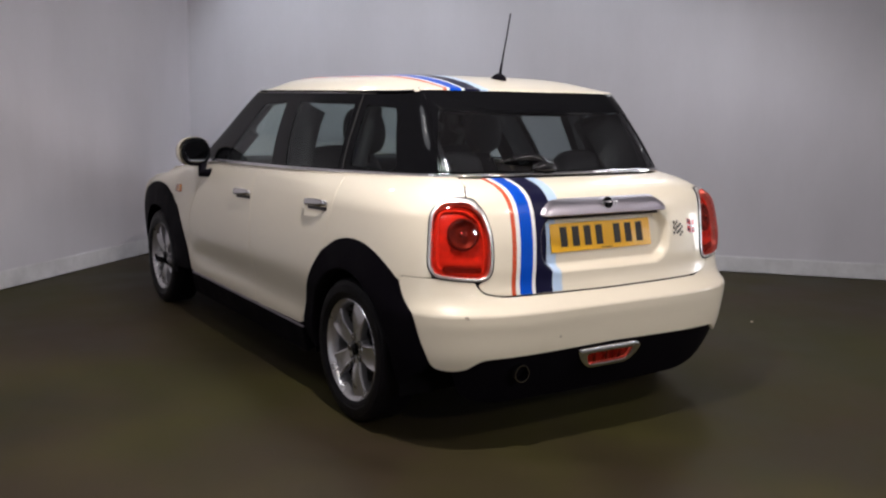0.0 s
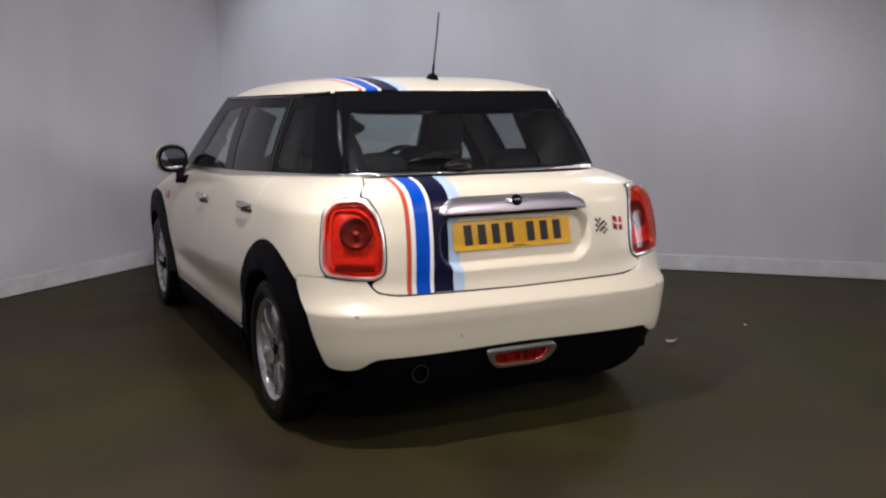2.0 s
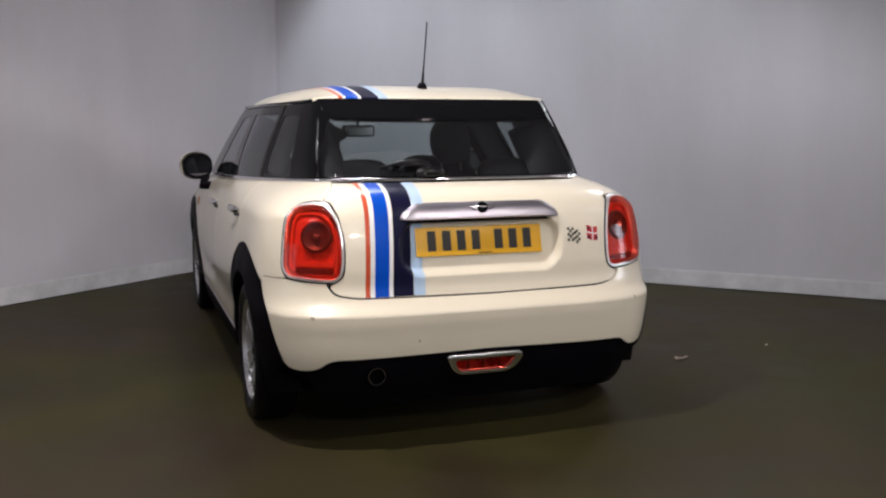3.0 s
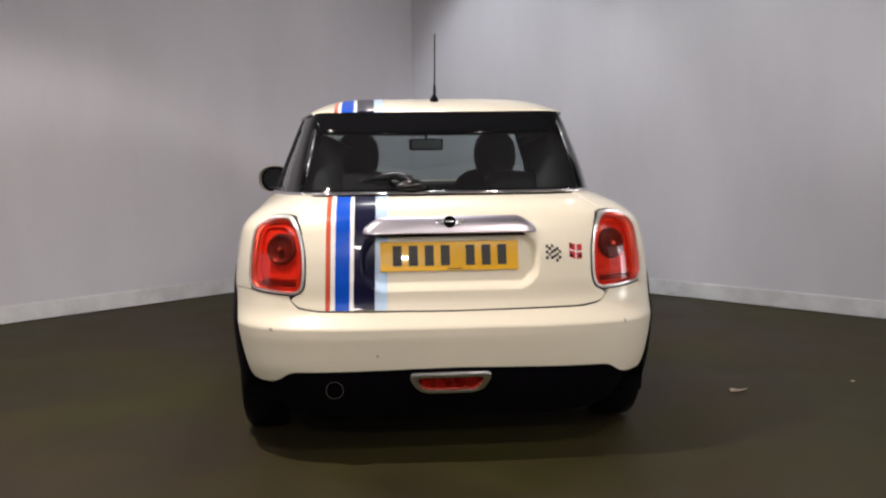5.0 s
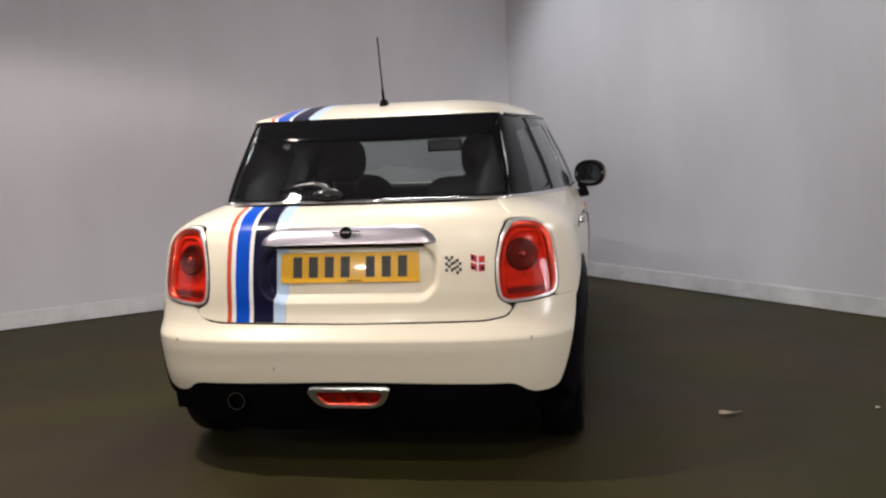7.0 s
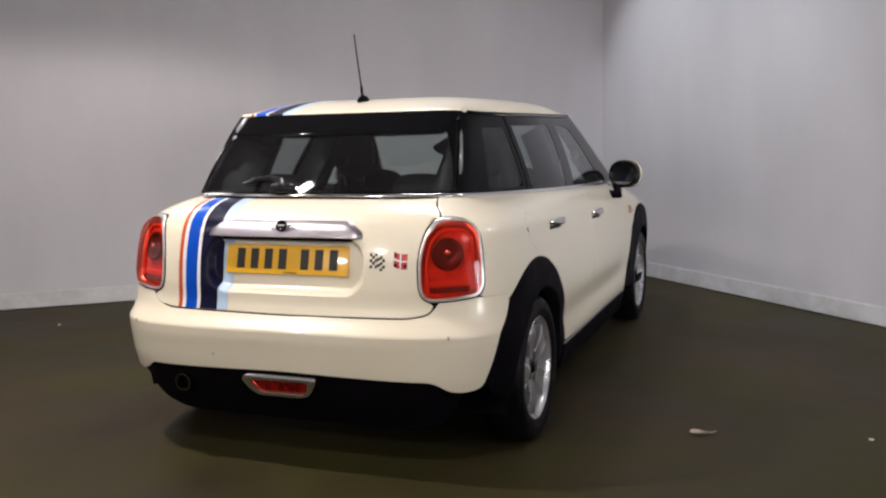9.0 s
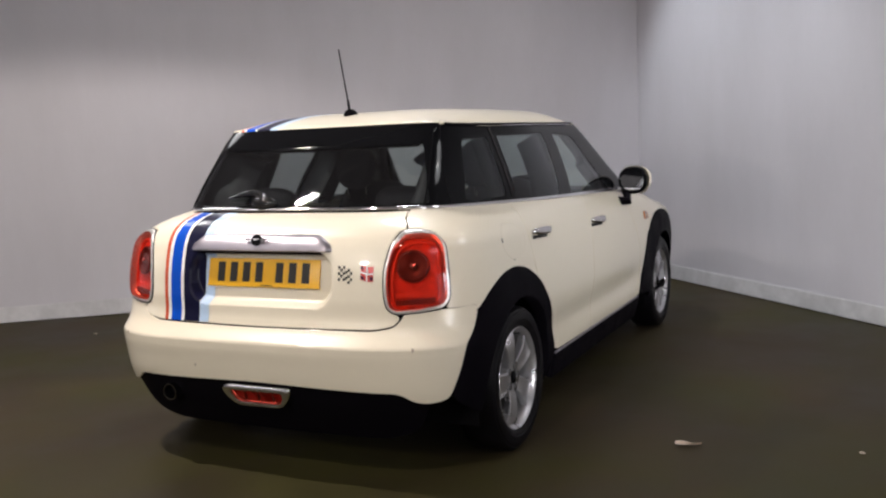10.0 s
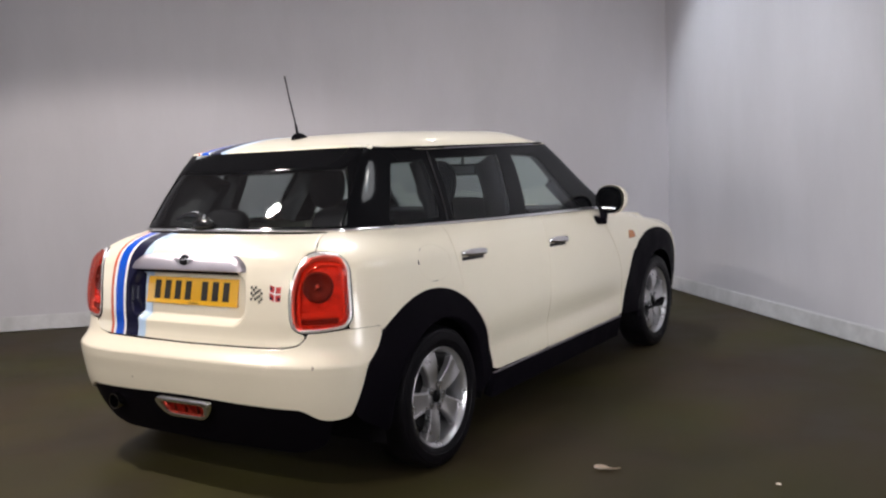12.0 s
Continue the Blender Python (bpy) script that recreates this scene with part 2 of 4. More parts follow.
def body(u, z):
    """The outer skin below the windows."""
    u, z = np.broadcast_arrays(np.asarray(u, float), np.asarray(z, float))
    y0 = loop(u, z, 0.85, 0.5, 1.0)[..., 1]
    rise = belt(y0) - BELT
    q = z - rise * np.clip((z - 0.70) / (BELT - 0.70 + rise), 0, 1)
    p = loop(u, z, prof(q, HALF_W), prof(q, REAR_Y), prof(q, NOSE_Y), 4.3 - 0.1 * ramp(z, 0.55, 0.66))
    k = np.clip((q - 0.84) / (BELT - 0.84), 0, 1) ** 2.2
    x = p[..., 0] * (1 + (taper(p[..., 1]) - 1) * k)
    x = x * (1 - 0.004 * ramp(-p[..., 1], 0.0, 0.5) * ramp(z, 0.45, 0.7))
    # a light crease in the flank and a hollow over the sill
    side = ramp(np.abs(u), U_SIDE + 0.15, U_SIDE + 0.5) * (1 - ramp(np.abs(u), U_SIDE + 1.7, U_SIDE + 2.1))
    x = x - np.sign(u) * side * 0.016 * np.exp(-((z - 0.42) / 0.07) ** 2)
    return np.stack((x, p[..., 1], z), -1)


def cabin(u, z):
    """The outer skin of the windows and pillars."""
    p = loop(u, z, prof(z, GLASS_W), 1.0, 1.0, 13.0)
    y = p[..., 1]
    yr, yf = prof(z, GLASS_R), prof(z, GLASS_F)
    k = np.clip(y, 0, Y_FRONT) / Y_FRONT
    y2 = np.where(y < 0, 0.25 + y * (yr + 0.25), np.where(y > Y_FRONT, yf - 0.3 + (y - Y_FRONT) * 0.3, 0.25 + k * (yf - 0.55)))
    bow = np.where(y < 0, 0.035 * np.clip(np.abs(p[..., 0]) / 0.6, 0, 1.1) ** 2 * ramp(-y, 0.3, 0.9), 0)
    return np.stack((p[..., 0] * taper(y2), y2 + bow, p[..., 2]), -1)


def roof(x, y):
    """The roof's skin over the plan."""
    x, y = np.broadcast_arrays(np.asarray(x, float), np.asarray(y, float))
    k = np.clip((0.45 - y) / 0.54, 0, 1.2) ** 2.3
    f = np.clip((y - 0.6) / 0.9, 0, 1.2) ** 2.4
    crown = 1.405 - 0.069 * k - 0.008 * f - 0.064 * ramp(y, 1.28, 1.56)
    rim = 1.327 + 0.009 * ramp(-y, -0.35, 0.05) - 0.004 * f
    z = crown - np.maximum(crown - rim, 0.004) * (np.abs(x) / (0.61 * taper(y))) ** (6.0 - 2.6 * ramp(y, 1.15, 1.5))
    return np.stack((x, y, z), -1)
# ---------------------------------------------------------------- building helpers
from mathutils.geometry import delaunay_2d_cdt


def finish(name, verts, faces, mat, parent=None, normals=None, label="", smooth=True, origin=None):
    me = bpy.data.meshes.new(name)
    me.from_pydata([tuple(map(float, v)) for v in verts], [], [tuple(map(int, q)) for q in faces])
    for m in (mat if isinstance(mat, (list, tuple)) else [mat]):
        me.materials.append(m)
    if smooth:
        me.polygons.foreach_set("use_smooth", [True] * len(me.polygons))
    me.update()
    if normals is not None:
        me.normals_split_custom_set_from_vertices([tuple(map(float, n)) for n in normals])
    ob = new(name, me)
    if parent is not None:
        ob.parent = parent
    if label:
        tagged(ob, label)
    return ob


def part(name, bm, mat, parent=None, label="", smooth=True, sharp=35):
    """One bmesh as one mesh object, under a thing or a part."""
    bmesh.ops.recalc_face_normals(bm, faces=bm.faces)
    for q in bm.faces:
        q.smooth = smooth
    if smooth:
        for e in bm.edges:
            if len(e.link_faces) == 2 and e.calc_face_angle(0) > radians(sharp):
                e.smooth = False
    me = bpy.data.meshes.new(name)
    bm.to_mesh(me)
    bm.free()
    for m in (mat if isinstance(mat, (list, tuple)) else [mat]):
        me.materials.append(m)
    ob = new(name, me)
    if parent is not None:
        ob.parent = parent
    if label:
        tagged(ob, label)
    return ob


def rounded(points, r=0.02, step=0.02):
    """A closed outline through corner points (u, v[, radius]) with rounded corners, at even steps."""
    n, out = len(points), []
    for i in range(n):
        p, a, b = (np.array(points[j % n][:2], float) for j in (i, i - 1, i + 1))
        rad = points[i][2] if len(points[i]) > 2 else r
        la, lb = np.linalg.norm(a - p), np.linalg.norm(b - p)
        k = min(rad, la * 0.49, lb * 0.49)
        s, e = p + (a - p) / la * k, p + (b - p) / lb * k
        m = max(2, int(k / 0.006)) if rad > 0.001 else 1
        out += [p] if m == 1 else [(1 - t) ** 2 * s + 2 * t * (1 - t) * p + t * t * e for t in np.linspace(0, 1, min(m, 10) + 1)]
    dense = []
    for i, p in enumerate(out):
        q = out[(i + 1) % len(out)]
        k = max(1, int(np.ceil(np.linalg.norm(q - p) / step)))
        dense += [p + (q - p) * j / k for j in range(k)]
    return np.array(dense)


def area(poly):
    x, y = poly.T
    return 0.5 * np.sum(x * np.roll(y, -1) - np.roll(x, -1) * y)


def shrink(poly, d):
    """The outline drawn in by d (out where d is negative)."""
    if area(poly) < 0:
        poly = poly[::-1]
    t = np.roll(poly, -1, 0) - np.roll(poly, 1, 0)
    t /= np.linalg.norm(t, axis=1)[:, None] + 1e-12
    return poly + np.stack((-t[:, 1], t[:, 0]), -1) * d


def inside(pts, poly):
    x, y = pts[:, 0][:, None], pts[:, 1][:, None]
    x1, y1 = poly[:, 0][None], poly[:, 1][None]
    x2, y2 = np.roll(x1, -1, 1), np.roll(y1, -1, 1)
    cross = ((y1 > y) != (y2 > y)) & (x < (x2 - x1) * (y - y1) / (y2 - y1 + 1e-15) + x1)
    return cross.sum(1) % 2 == 1


def facing(fn, uv, e=0.0015):
    """The outward normal of a skin."""
    u, v = uv[:, 0], uv[:, 1]
    n = np.cross(fn(u + e, v) - fn(u - e, v), fn(u, v + e) - fn(u, v - e))
    return n / (np.linalg.norm(n, axis=1)[:, None] + 1e-12)


def panel(name, fn, outline, mat, parent, h=0.02, lift=0.0, thick=0.012, holes=(), gap=0.002, bulge=0.0, soft=0.004, label=""):
    """A pressed panel: the piece of a skin within an outline, with turned-in edges."""
    rings = [shrink(outline, gap)] + [shrink(q, -gap) for q in holes]
    lo, hi = rings[0].min(0), rings[0].max(0)
    gu, gv = np.meshgrid(np.arange(lo[0] + h / 2, hi[0], h), np.arange(lo[1] + h / 2, hi[1], h))
    gu = gu + (np.arange(gu.shape[0]) % 2)[:, None] * h / 2
    grid = np.stack((gu.ravel(), gv.ravel()), -1)
    keep = inside(grid, shrink(rings[0], h * 0.45))
    for q in rings[1:]:
        keep &= ~inside(grid, shrink(q, -h * 0.45))
    edge_rings = []
    for i, q in enumerate(rings):
        edge_rings.append((q, shrink(q, soft if i == 0 else -soft)))
    pts, cons, n0 = [], [], 0
    for q, inner in edge_rings:
        for r in (q, inner):
            k = len(r)
            pts.append(r)
            cons += [(n0 + j, n0 + (j + 1) % k) for j in range(k)]
            n0 += k
    pts = np.concatenate(pts + [grid[keep]])
    co, _, tris, *_ = delaunay_2d_cdt([Vector(p) for p in pts], cons, [], 0, 1e-6)
    uv = np.array([(p.x, p.y) for p in co])
    tris = np.array([t for t in tris if len(t) == 3])
    mid = uv[tris].mean(1)
    ok = inside(mid, rings[0])
    for q in rings[1:]:
        ok &= ~inside(mid, q)
    tris = tris[ok]
    a, b, c = uv[tris[:, 0]], uv[tris[:, 1]], uv[tris[:, 2]]
    flip = (b[:, 0] - a[:, 0]) * (c[:, 1] - a[:, 1]) - (b[:, 1] - a[:, 1]) * (c[:, 0] - a[:, 0]) < 0
    tris[flip] = tris[flip][:, ::-1]
    nor = facing(fn, uv)
    pos = fn(uv[:, 0], uv[:, 1]) + nor * lift
    if bulge:
        d = np.min(np.linalg.norm(uv[:, None, :] - rings[0][None, ::2], axis=2), axis=1)
        k = np.clip(d / 0.06, 0, 1)
        pos = pos + nor * (bulge * np.sqrt(1 - (1 - k) ** 2))[:, None]
    # find the outer rings again and turn the edges in
    verts, nors, faces = [*pos], [*nor], [tuple(t) for t in tris]
    table = {(round(p[0], 5), round(p[1], 5)): i for i, p in enumerate(uv)}
    for i, (q, inner) in enumerate(edge_rings):
        ids = [table.get((round(p[0], 5), round(p[1], 5))) for p in q]
        ids = [j for j in ids if j is not None]
        first = len(verts)
        for k, j in enumerate(ids):
            prv, nxt = pos[ids[k - 1]], pos[ids[(k + 1) % len(ids)]]
            t = nxt - prv
            side = np.cross(t, nor[j])
            side /= np.linalg.norm(side) + 1e-12
            if i:
                side = side if area(q) > 0 else -side
                side = -side
            m = nor[j] * 0.92 + side * 0.39
            pos_low = verts[j] - nor[j] * soft * 0.35
            verts[j], nors[j] = pos_low, m / np.linalg.norm(m)
            verts.append(pos_low - nor[j] * thick - side * 0.001)
            nors.append(side)
        m = len(ids)
        for k in range(m):
            k2 = (k + 1) % m
            quad = (ids[k], first + k, first + k2, ids[k2])
            faces.append(quad if i == 0 else quad[::-1])
    return finish(name, verts, faces, mat, parent, nors, label)


def lathe(profile, n=48, arc=2 * math.pi):
    """A turned form round the x axis from (x, radius) pairs, as a bmesh."""
    bm = bmesh.new()
    rings = []
    for k in range(n):
        a = arc * k / n
        rings.append([bm.verts.new((x, r * math.cos(a), r * math.sin(a))) for x, r in profile])
    for k in range(n):
        p, q = rings[k], rings[(k + 1) % n]
        for i in range(len(profile) - 1):
            bm.faces.new((p[i], p[i + 1], q[i + 1], q[i]))
    return bm


def box(bm, size, m=None, bevel=0.0, segments=2):
    """A bevelled block, joined into bm."""
    b2 = bmesh.new()
    bmesh.ops.create_cube(b2, size=1)
    bmesh.ops.scale(b2, vec=size, verts=b2.verts)
    if bevel:
        bmesh.ops.bevel(b2, geom=b2.edges[:], offset=bevel, segments=segments, profile=0.6, affect="EDGES")
    if m is not None:
        bmesh.ops.transform(b2, matrix=m, verts=b2.verts)
    me = bpy.data.meshes.new("tmp")
    b2.to_mesh(me)
    b2.free()
    bm.from_mesh(me)
    bpy.data.meshes.remove(me)
    return bm


def tube(points, radius, n=10, closed=False):
    """A rod along points; radius may be a list."""
    bm = bmesh.new()
    pts = [Vector(p) for p in points]
    rings = []
    for i, p in enumerate(pts):
        a = pts[i - 1] if (i or closed) else p
        b = pts[(i + 1) % len(pts)] if (i < len(pts) - 1 or closed) else p
        rot = (b - a).to_track_quat("Z", "Y")
        r = radius[i] if isinstance(radius, (list, tuple)) else radius
        rings.append([bm.verts.new(p + rot @ Vector((r * math.cos(2 * math.pi * k / n), r * math.sin(2 * math.pi * k / n), 0))) for k in range(n)])
    m = len(rings)
    for i in range(m if closed else m - 1):
        for k in range(n):
            bm.faces.new((rings[i][k], rings[i][(k + 1) % n], rings[(i + 1) % m][(k + 1) % n], rings[(i + 1) % m][k]))
    if not closed:
        bm.faces.new(rings[0][::-1])
        bm.faces.new(rings[-1])
    return bm


def X(x, z):
    """Where the rear of the body stands x off the middle, at height z."""
    us = np.linspace(0, 1.15, 500)
    return (math.copysign(float(np.interp(abs(x), body(us, z)[:, 0], us)), x), z)


def Y(y, z, s=1):
    """Where the flank stands y ahead of the rear axle, at height z."""
    us = np.linspace(0.25, U_NOSE - 0.05, 1600)
    return (s * float(np.interp(y, body(us, np.full_like(us, z))[:, 1], us)), z)


def G(y, z, s=1):
    """The same for the cabin's side."""
    us = np.linspace(0.5, U_NOSE - 0.6, 1600)
    return (s * float(np.interp(y, cabin(us, np.full_like(us, z))[:, 1], us)), z)


def GX(x, z):
    us = np.linspace(0, 1.0, 500)
    return (math.copysign(float(np.interp(abs(x), cabin(us, z)[:, 0], us)), x), z)


def mirrored(points, s):
    return [(p[0] * s, *p[1:]) for p in points]
# ---------------------------------------------------------------- the room
WALL = grain(material("painted_wall", (0.555, 0.536, 0.576), 0.7), 22, 0.010, 0.06, 0.0005, scale2=1.2, spread2=0.05, stretch=(1.6, 1.6, 0.5))
CEIL = grain(material("grey_ceiling", (0.30, 0.30, 0.31), 0.9), 20, 0.1, scale2=2, spread2=0.1)
BACK = grain(material("grey_wall", (0.52, 0.51, 0.53), 0.8), 20, 0.1, scale2=2, spread2=0.1)
SKIRT = grain(material("white_gloss_board", (0.60, 0.59, 0.61), 0.55), 30, 0.05, 0.08, 0.0008, scale2=5, spread2=0.13)
FLOOR = grain(material("dark_floor", (0.0350, 0.0278, 0.0160), 0.62, Specular_IOR_Level=0.2), 120, 0.22, 0.10, 0.0008, scale2=1.3, spread2=0.30)
# patches of browner and greener floor
nodes, links = FLOOR.node_tree.nodes, FLOOR.node_tree.links
bsdf = nodes["Principled BSDF"]
patch = node(FLOOR, "ShaderNodeTexNoise", Scale=0.75, Detail=4.0, Roughness=0.6)
co = nodes.new("ShaderNodeTexCoord")
links.new(co.outputs["Object"], patch.inputs["Vector"])
tint = nodes.new("ShaderNodeValToRGB")
tint.color_ramp.elements[0].position, tint.color_ramp.elements[0].color = 0.38, (1.12, 0.97, 0.95, 1)
tint.color_ramp.elements[1].position, tint.color_ramp.elements[1].color = 0.62, (1.02, 1.12, 0.52, 1)
links.new(patch.outputs["Fac"], tint.inputs["Fac"])
both = nodes.new("ShaderNodeVectorMath")
both.operation = "MULTIPLY"
links.new(bsdf.inputs["Base Color"].links[0].from_socket, both.inputs[0])
links.new(tint.outputs["Color"], both.inputs[1])
links.new(both.outputs["Vector"], bsdf.inputs["Base Color"])
HOUSING = material("lamp_housing", (0.7, 0.7, 0.7), 0.4)
# glow for the panes of the added fill doors
PANE = bpy.data.materials.new("fill_glow_pane")
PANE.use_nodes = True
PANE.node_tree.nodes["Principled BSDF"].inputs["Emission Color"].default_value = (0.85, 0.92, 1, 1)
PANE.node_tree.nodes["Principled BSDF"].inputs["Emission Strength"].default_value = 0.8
GLOW = bpy.data.materials.new("lamp_glow")
GLOW.use_nodes = True
GLOW.node_tree.nodes["Principled BSDF"].inputs["Emission Color"].default_value = (1, 0.96, 0.9, 1)
GLOW.node_tree.nodes["Principled BSDF"].inputs["Emission Strength"].default_value = 60.0
FLOOD = GLOW.copy()
FLOOD.name = "flood_glow"
FLOOD.node_tree.nodes["Principled BSDF"].inputs["Emission Strength"].default_value = 40.0

HEIGHT = 4.2
CORNER = Vector((0.128, 4.871, 0))
ALONG_L = Vector((math.cos(radians(219.6)), math.sin(radians(219.6)), 0))
ALONG_R = Vector((math.cos(radians(-45.5)), math.sin(radians(-45.5)), 0))
FAR_L, FAR_R = CORNER + ALONG_L * 9, CORNER + ALONG_R * 9
REAR = FAR_L + FAR_R - CORNER


def wall_run(name, a, b, mat, height, thick, base=0.0, inward=0.0):
    """A straight wall or board from a to b, whose inner face lies on that line, moved inward."""
    d = (b - a).normalized()
    n = Vector((-d.y, d.x, 0))
    mid = (a + b) / 2
    if (Vector((0, 0, 0)) - mid).dot(n) < 0:
        n = -n
    bm = bmesh.new()
    lo = [a + n * inward, b + n * inward, b + n * (inward - thick), a + n * (inward - thick)]
    vs = [bm.verts.new((p.x, p.y, z)) for z in (base, base + height) for p in lo]
    for q in ((0, 1, 5, 4), (1, 2, 6, 5), (2, 3, 7, 6), (3, 0, 4, 7), (4, 5, 6, 7), (3, 2, 1, 0)):
        bm.faces.new([vs[i] for i in q])
    return bm, n


for name, a, b in (("wall_1", CORNER, FAR_L), ("wall_2", CORNER, FAR_R), ("wall_3", FAR_L, REAR), ("wall_4", FAR_R, REAR)):
    bm, n = wall_run(name, a, b, WALL, HEIGHT, 0.15)
    dark = name in ("wall_3", "wall_4")
    tagged(part(name, bm, BACK if dark else WALL, smooth=False), "plain grey painted wall" if dark else "pale grey painted wall with faint marks", "wall", kind="structure")
    bm, n = wall_run(name, a, b, SKIRT, 0.118, 0.016, 0.008, 0.016)
    bmesh.ops.bevel(bm, geom=[e for e in bm.edges if all(v.co.z > 0.05 for v in e.verts)], offset=0.006, segments=2, affect="EDGES")
    tagged(part("baseboard", bm, SKIRT, smooth=False), "white painted skirting board along the wall", "baseboard", kind="structure")


def slab(name, z, thick, mat, label, category):
    bm = bmesh.new()
    lo = [p + (p - Vector((-0.3, -1, 0))).normalized() * 0.3 for p in (CORNER, FAR_L, REAR, FAR_R)]
    a, b = [bm.verts.new((p.x, p.y, z)) for p in lo], [bm.verts.new((p.x, p.y, z + thick)) for p in lo]
    bm.faces.new(a), bm.faces.new(b[::-1])
    for i in range(4):
        bm.faces.new((a[i], a[(i + 1) % 4], b[(i + 1) % 4], b[i]))
    return tagged(part(name, bm, mat, smooth=False), label, category, kind="structure")


slab("floor", -0.1, 0.1, FLOOR, "dark brown smooth showroom floor", "floor")
slab("ceiling", HEIGHT, 0.1, CEIL, "plain grey ceiling", "ceiling")

# pendants for all lamps; the two rearmost house the added fill bulbs
for x, y, z in sorted({lamp[:3] for lamp in LAMPS} | {lamp[:3] for lamp in DOWN + WASH}):
    bm = lathe([(0.0, 0.060), (0.0, 0.075), (0.02, 0.08), (0.20, 0.05), (0.20, 0.012), (HEIGHT - z, 0.012)], 32)
    bmesh.ops.transform(bm, matrix=pose(x, y, z, 0, -90, 0), verts=bm.verts)
    lamp_body = tagged(part("ceiling_lamp", bm, HOUSING), "round white pendant lamp under the ceiling", "lamp", "ceiling lamps")
    bm = lathe([(0.004, 0), (0.004, 0.059), (0.0, 0.060)], 32)
    bmesh.ops.transform(bm, matrix=pose(x, y, z, 0, -90, 0), verts=bm.verts)
    part("glowing_disc", bm, GLOW, lamp_body)

# unseen doors added in the two rear walls to light the flanks, each a frame with two glowing panes
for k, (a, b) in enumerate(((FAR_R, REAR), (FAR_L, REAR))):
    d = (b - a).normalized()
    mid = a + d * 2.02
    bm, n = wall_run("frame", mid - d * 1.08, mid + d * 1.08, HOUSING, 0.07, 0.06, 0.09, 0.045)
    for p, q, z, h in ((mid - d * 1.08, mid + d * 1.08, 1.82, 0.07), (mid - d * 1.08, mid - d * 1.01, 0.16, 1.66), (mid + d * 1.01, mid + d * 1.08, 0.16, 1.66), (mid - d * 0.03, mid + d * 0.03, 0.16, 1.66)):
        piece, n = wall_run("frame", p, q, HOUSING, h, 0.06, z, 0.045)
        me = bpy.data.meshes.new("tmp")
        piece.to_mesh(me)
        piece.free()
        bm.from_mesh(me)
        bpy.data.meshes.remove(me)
    fill_door = tagged(part("door_%d" % (k + 1), bm, HOUSING, smooth=False), "unseen white framed door with glowing panes, added as fill light", "door", kind="structure")
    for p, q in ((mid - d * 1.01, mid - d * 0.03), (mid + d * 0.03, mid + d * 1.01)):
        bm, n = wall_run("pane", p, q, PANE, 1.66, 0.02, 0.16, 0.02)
        part("pane", bm, PANE, fill_door, smooth=False)

# flood lamp on a stand behind the camera's way
eye, aim, wide, high = PANELS[2][:4]
m = look(eye, aim)
flood = tagged(part("flood_lamp", box(bmesh.new(), (wide + 0.05, high + 0.05, 0.06), m @ pose(0, 0, 0.045), 0.01), HOUSING), "flat white flood lamp on a thin stand", "lamp")
part("glowing_panel", box(bmesh.new(), (wide, high, 0.006), m @ pose(0, 0, 0.012)), FLOOD, flood, smooth=False)
part("stand", tube([(eye[0], eye[1] - 0.08, 0.0), (eye[0], eye[1] - 0.08, eye[2])], 0.018, 12), HOUSING, flood)
for k in range(3):
    t = 2 * math.pi * k / 3 + 0.5
    part("leg", tube([(eye[0], eye[1] - 0.08, 0.45), (eye[0] + 0.3 * math.cos(t), eye[1] - 0.08 + 0.3 * math.sin(t), 0.012)], 0.012, 10), HOUSING, flood)

# --- a dry leaf and crumbs on the floor
LEAF = grain(material("dry_leaf", (0.74, 0.62, 0.52), 0.7), 90, 0.25, 0.1, 0.002, scale2=20, spread2=0.3)
random.seed(4)
bm = bmesh.new()
rows = []
for i in range(9):
    t = i / 8
    w = 0.022 * math.sin(math.pi * (0.08 + 0.88 * t)) * (1 + 0.35 * math.sin(7 * t))
    rows.append([bm.verts.new(((t - 0.5) * 0.105, w * k + 0.004 * math.sin(5 * t), 0.004 + 0.010 * abs(k) ** 1.5 * (0.6 + 0.5 * math.sin(4 * t + k)) + 0.012 * (t - 0.5) ** 2 * 2 + 0.001 * random.random())) for k in (-1, -0.5, 0, 0.5, 1)])
for p, q in zip(rows, rows[1:]):
    for i in range(4):
        bm.faces.new((p[i], p[i + 1], q[i + 1], q[i]))
bmesh.ops.solidify(bm, geom=bm.faces[:], thickness=0.0012)
bmesh.ops.transform(bm, matrix=pose(1.45, 0.224, 0.001, 0, 0, 22), verts=bm.verts)
tagged(part("dry_leaf", bm, LEAF), "pale curled dry leaf lying on the floor", "leaf")

for x, y, size in ((2.085, 0.345, 0.011), (-2.90, 1.33, 0.012)):
    bm = bmesh.new()
    bmesh.ops.create_icosphere(bm, subdivisions=2, radius=size)
    for v in bm.verts:
        v.co = Vector((v.co.x * random.uniform(0.7, 1.3), v.co.y * random.uniform(0.5, 1.0), v.co.z * 0.4))
    bmesh.ops.translate(bm, vec=(x, y, size * 0.33), verts=bm.verts)
    tagged(part("paper_scrap", bm, LEAF), "tiny pale scrap lying on the floor", "scrap")
# ---------------------------------------------------------------- the car
car = tagged(new("car"), "cream five-door hatchback with a blue stripe, parked on dark floor", "car")

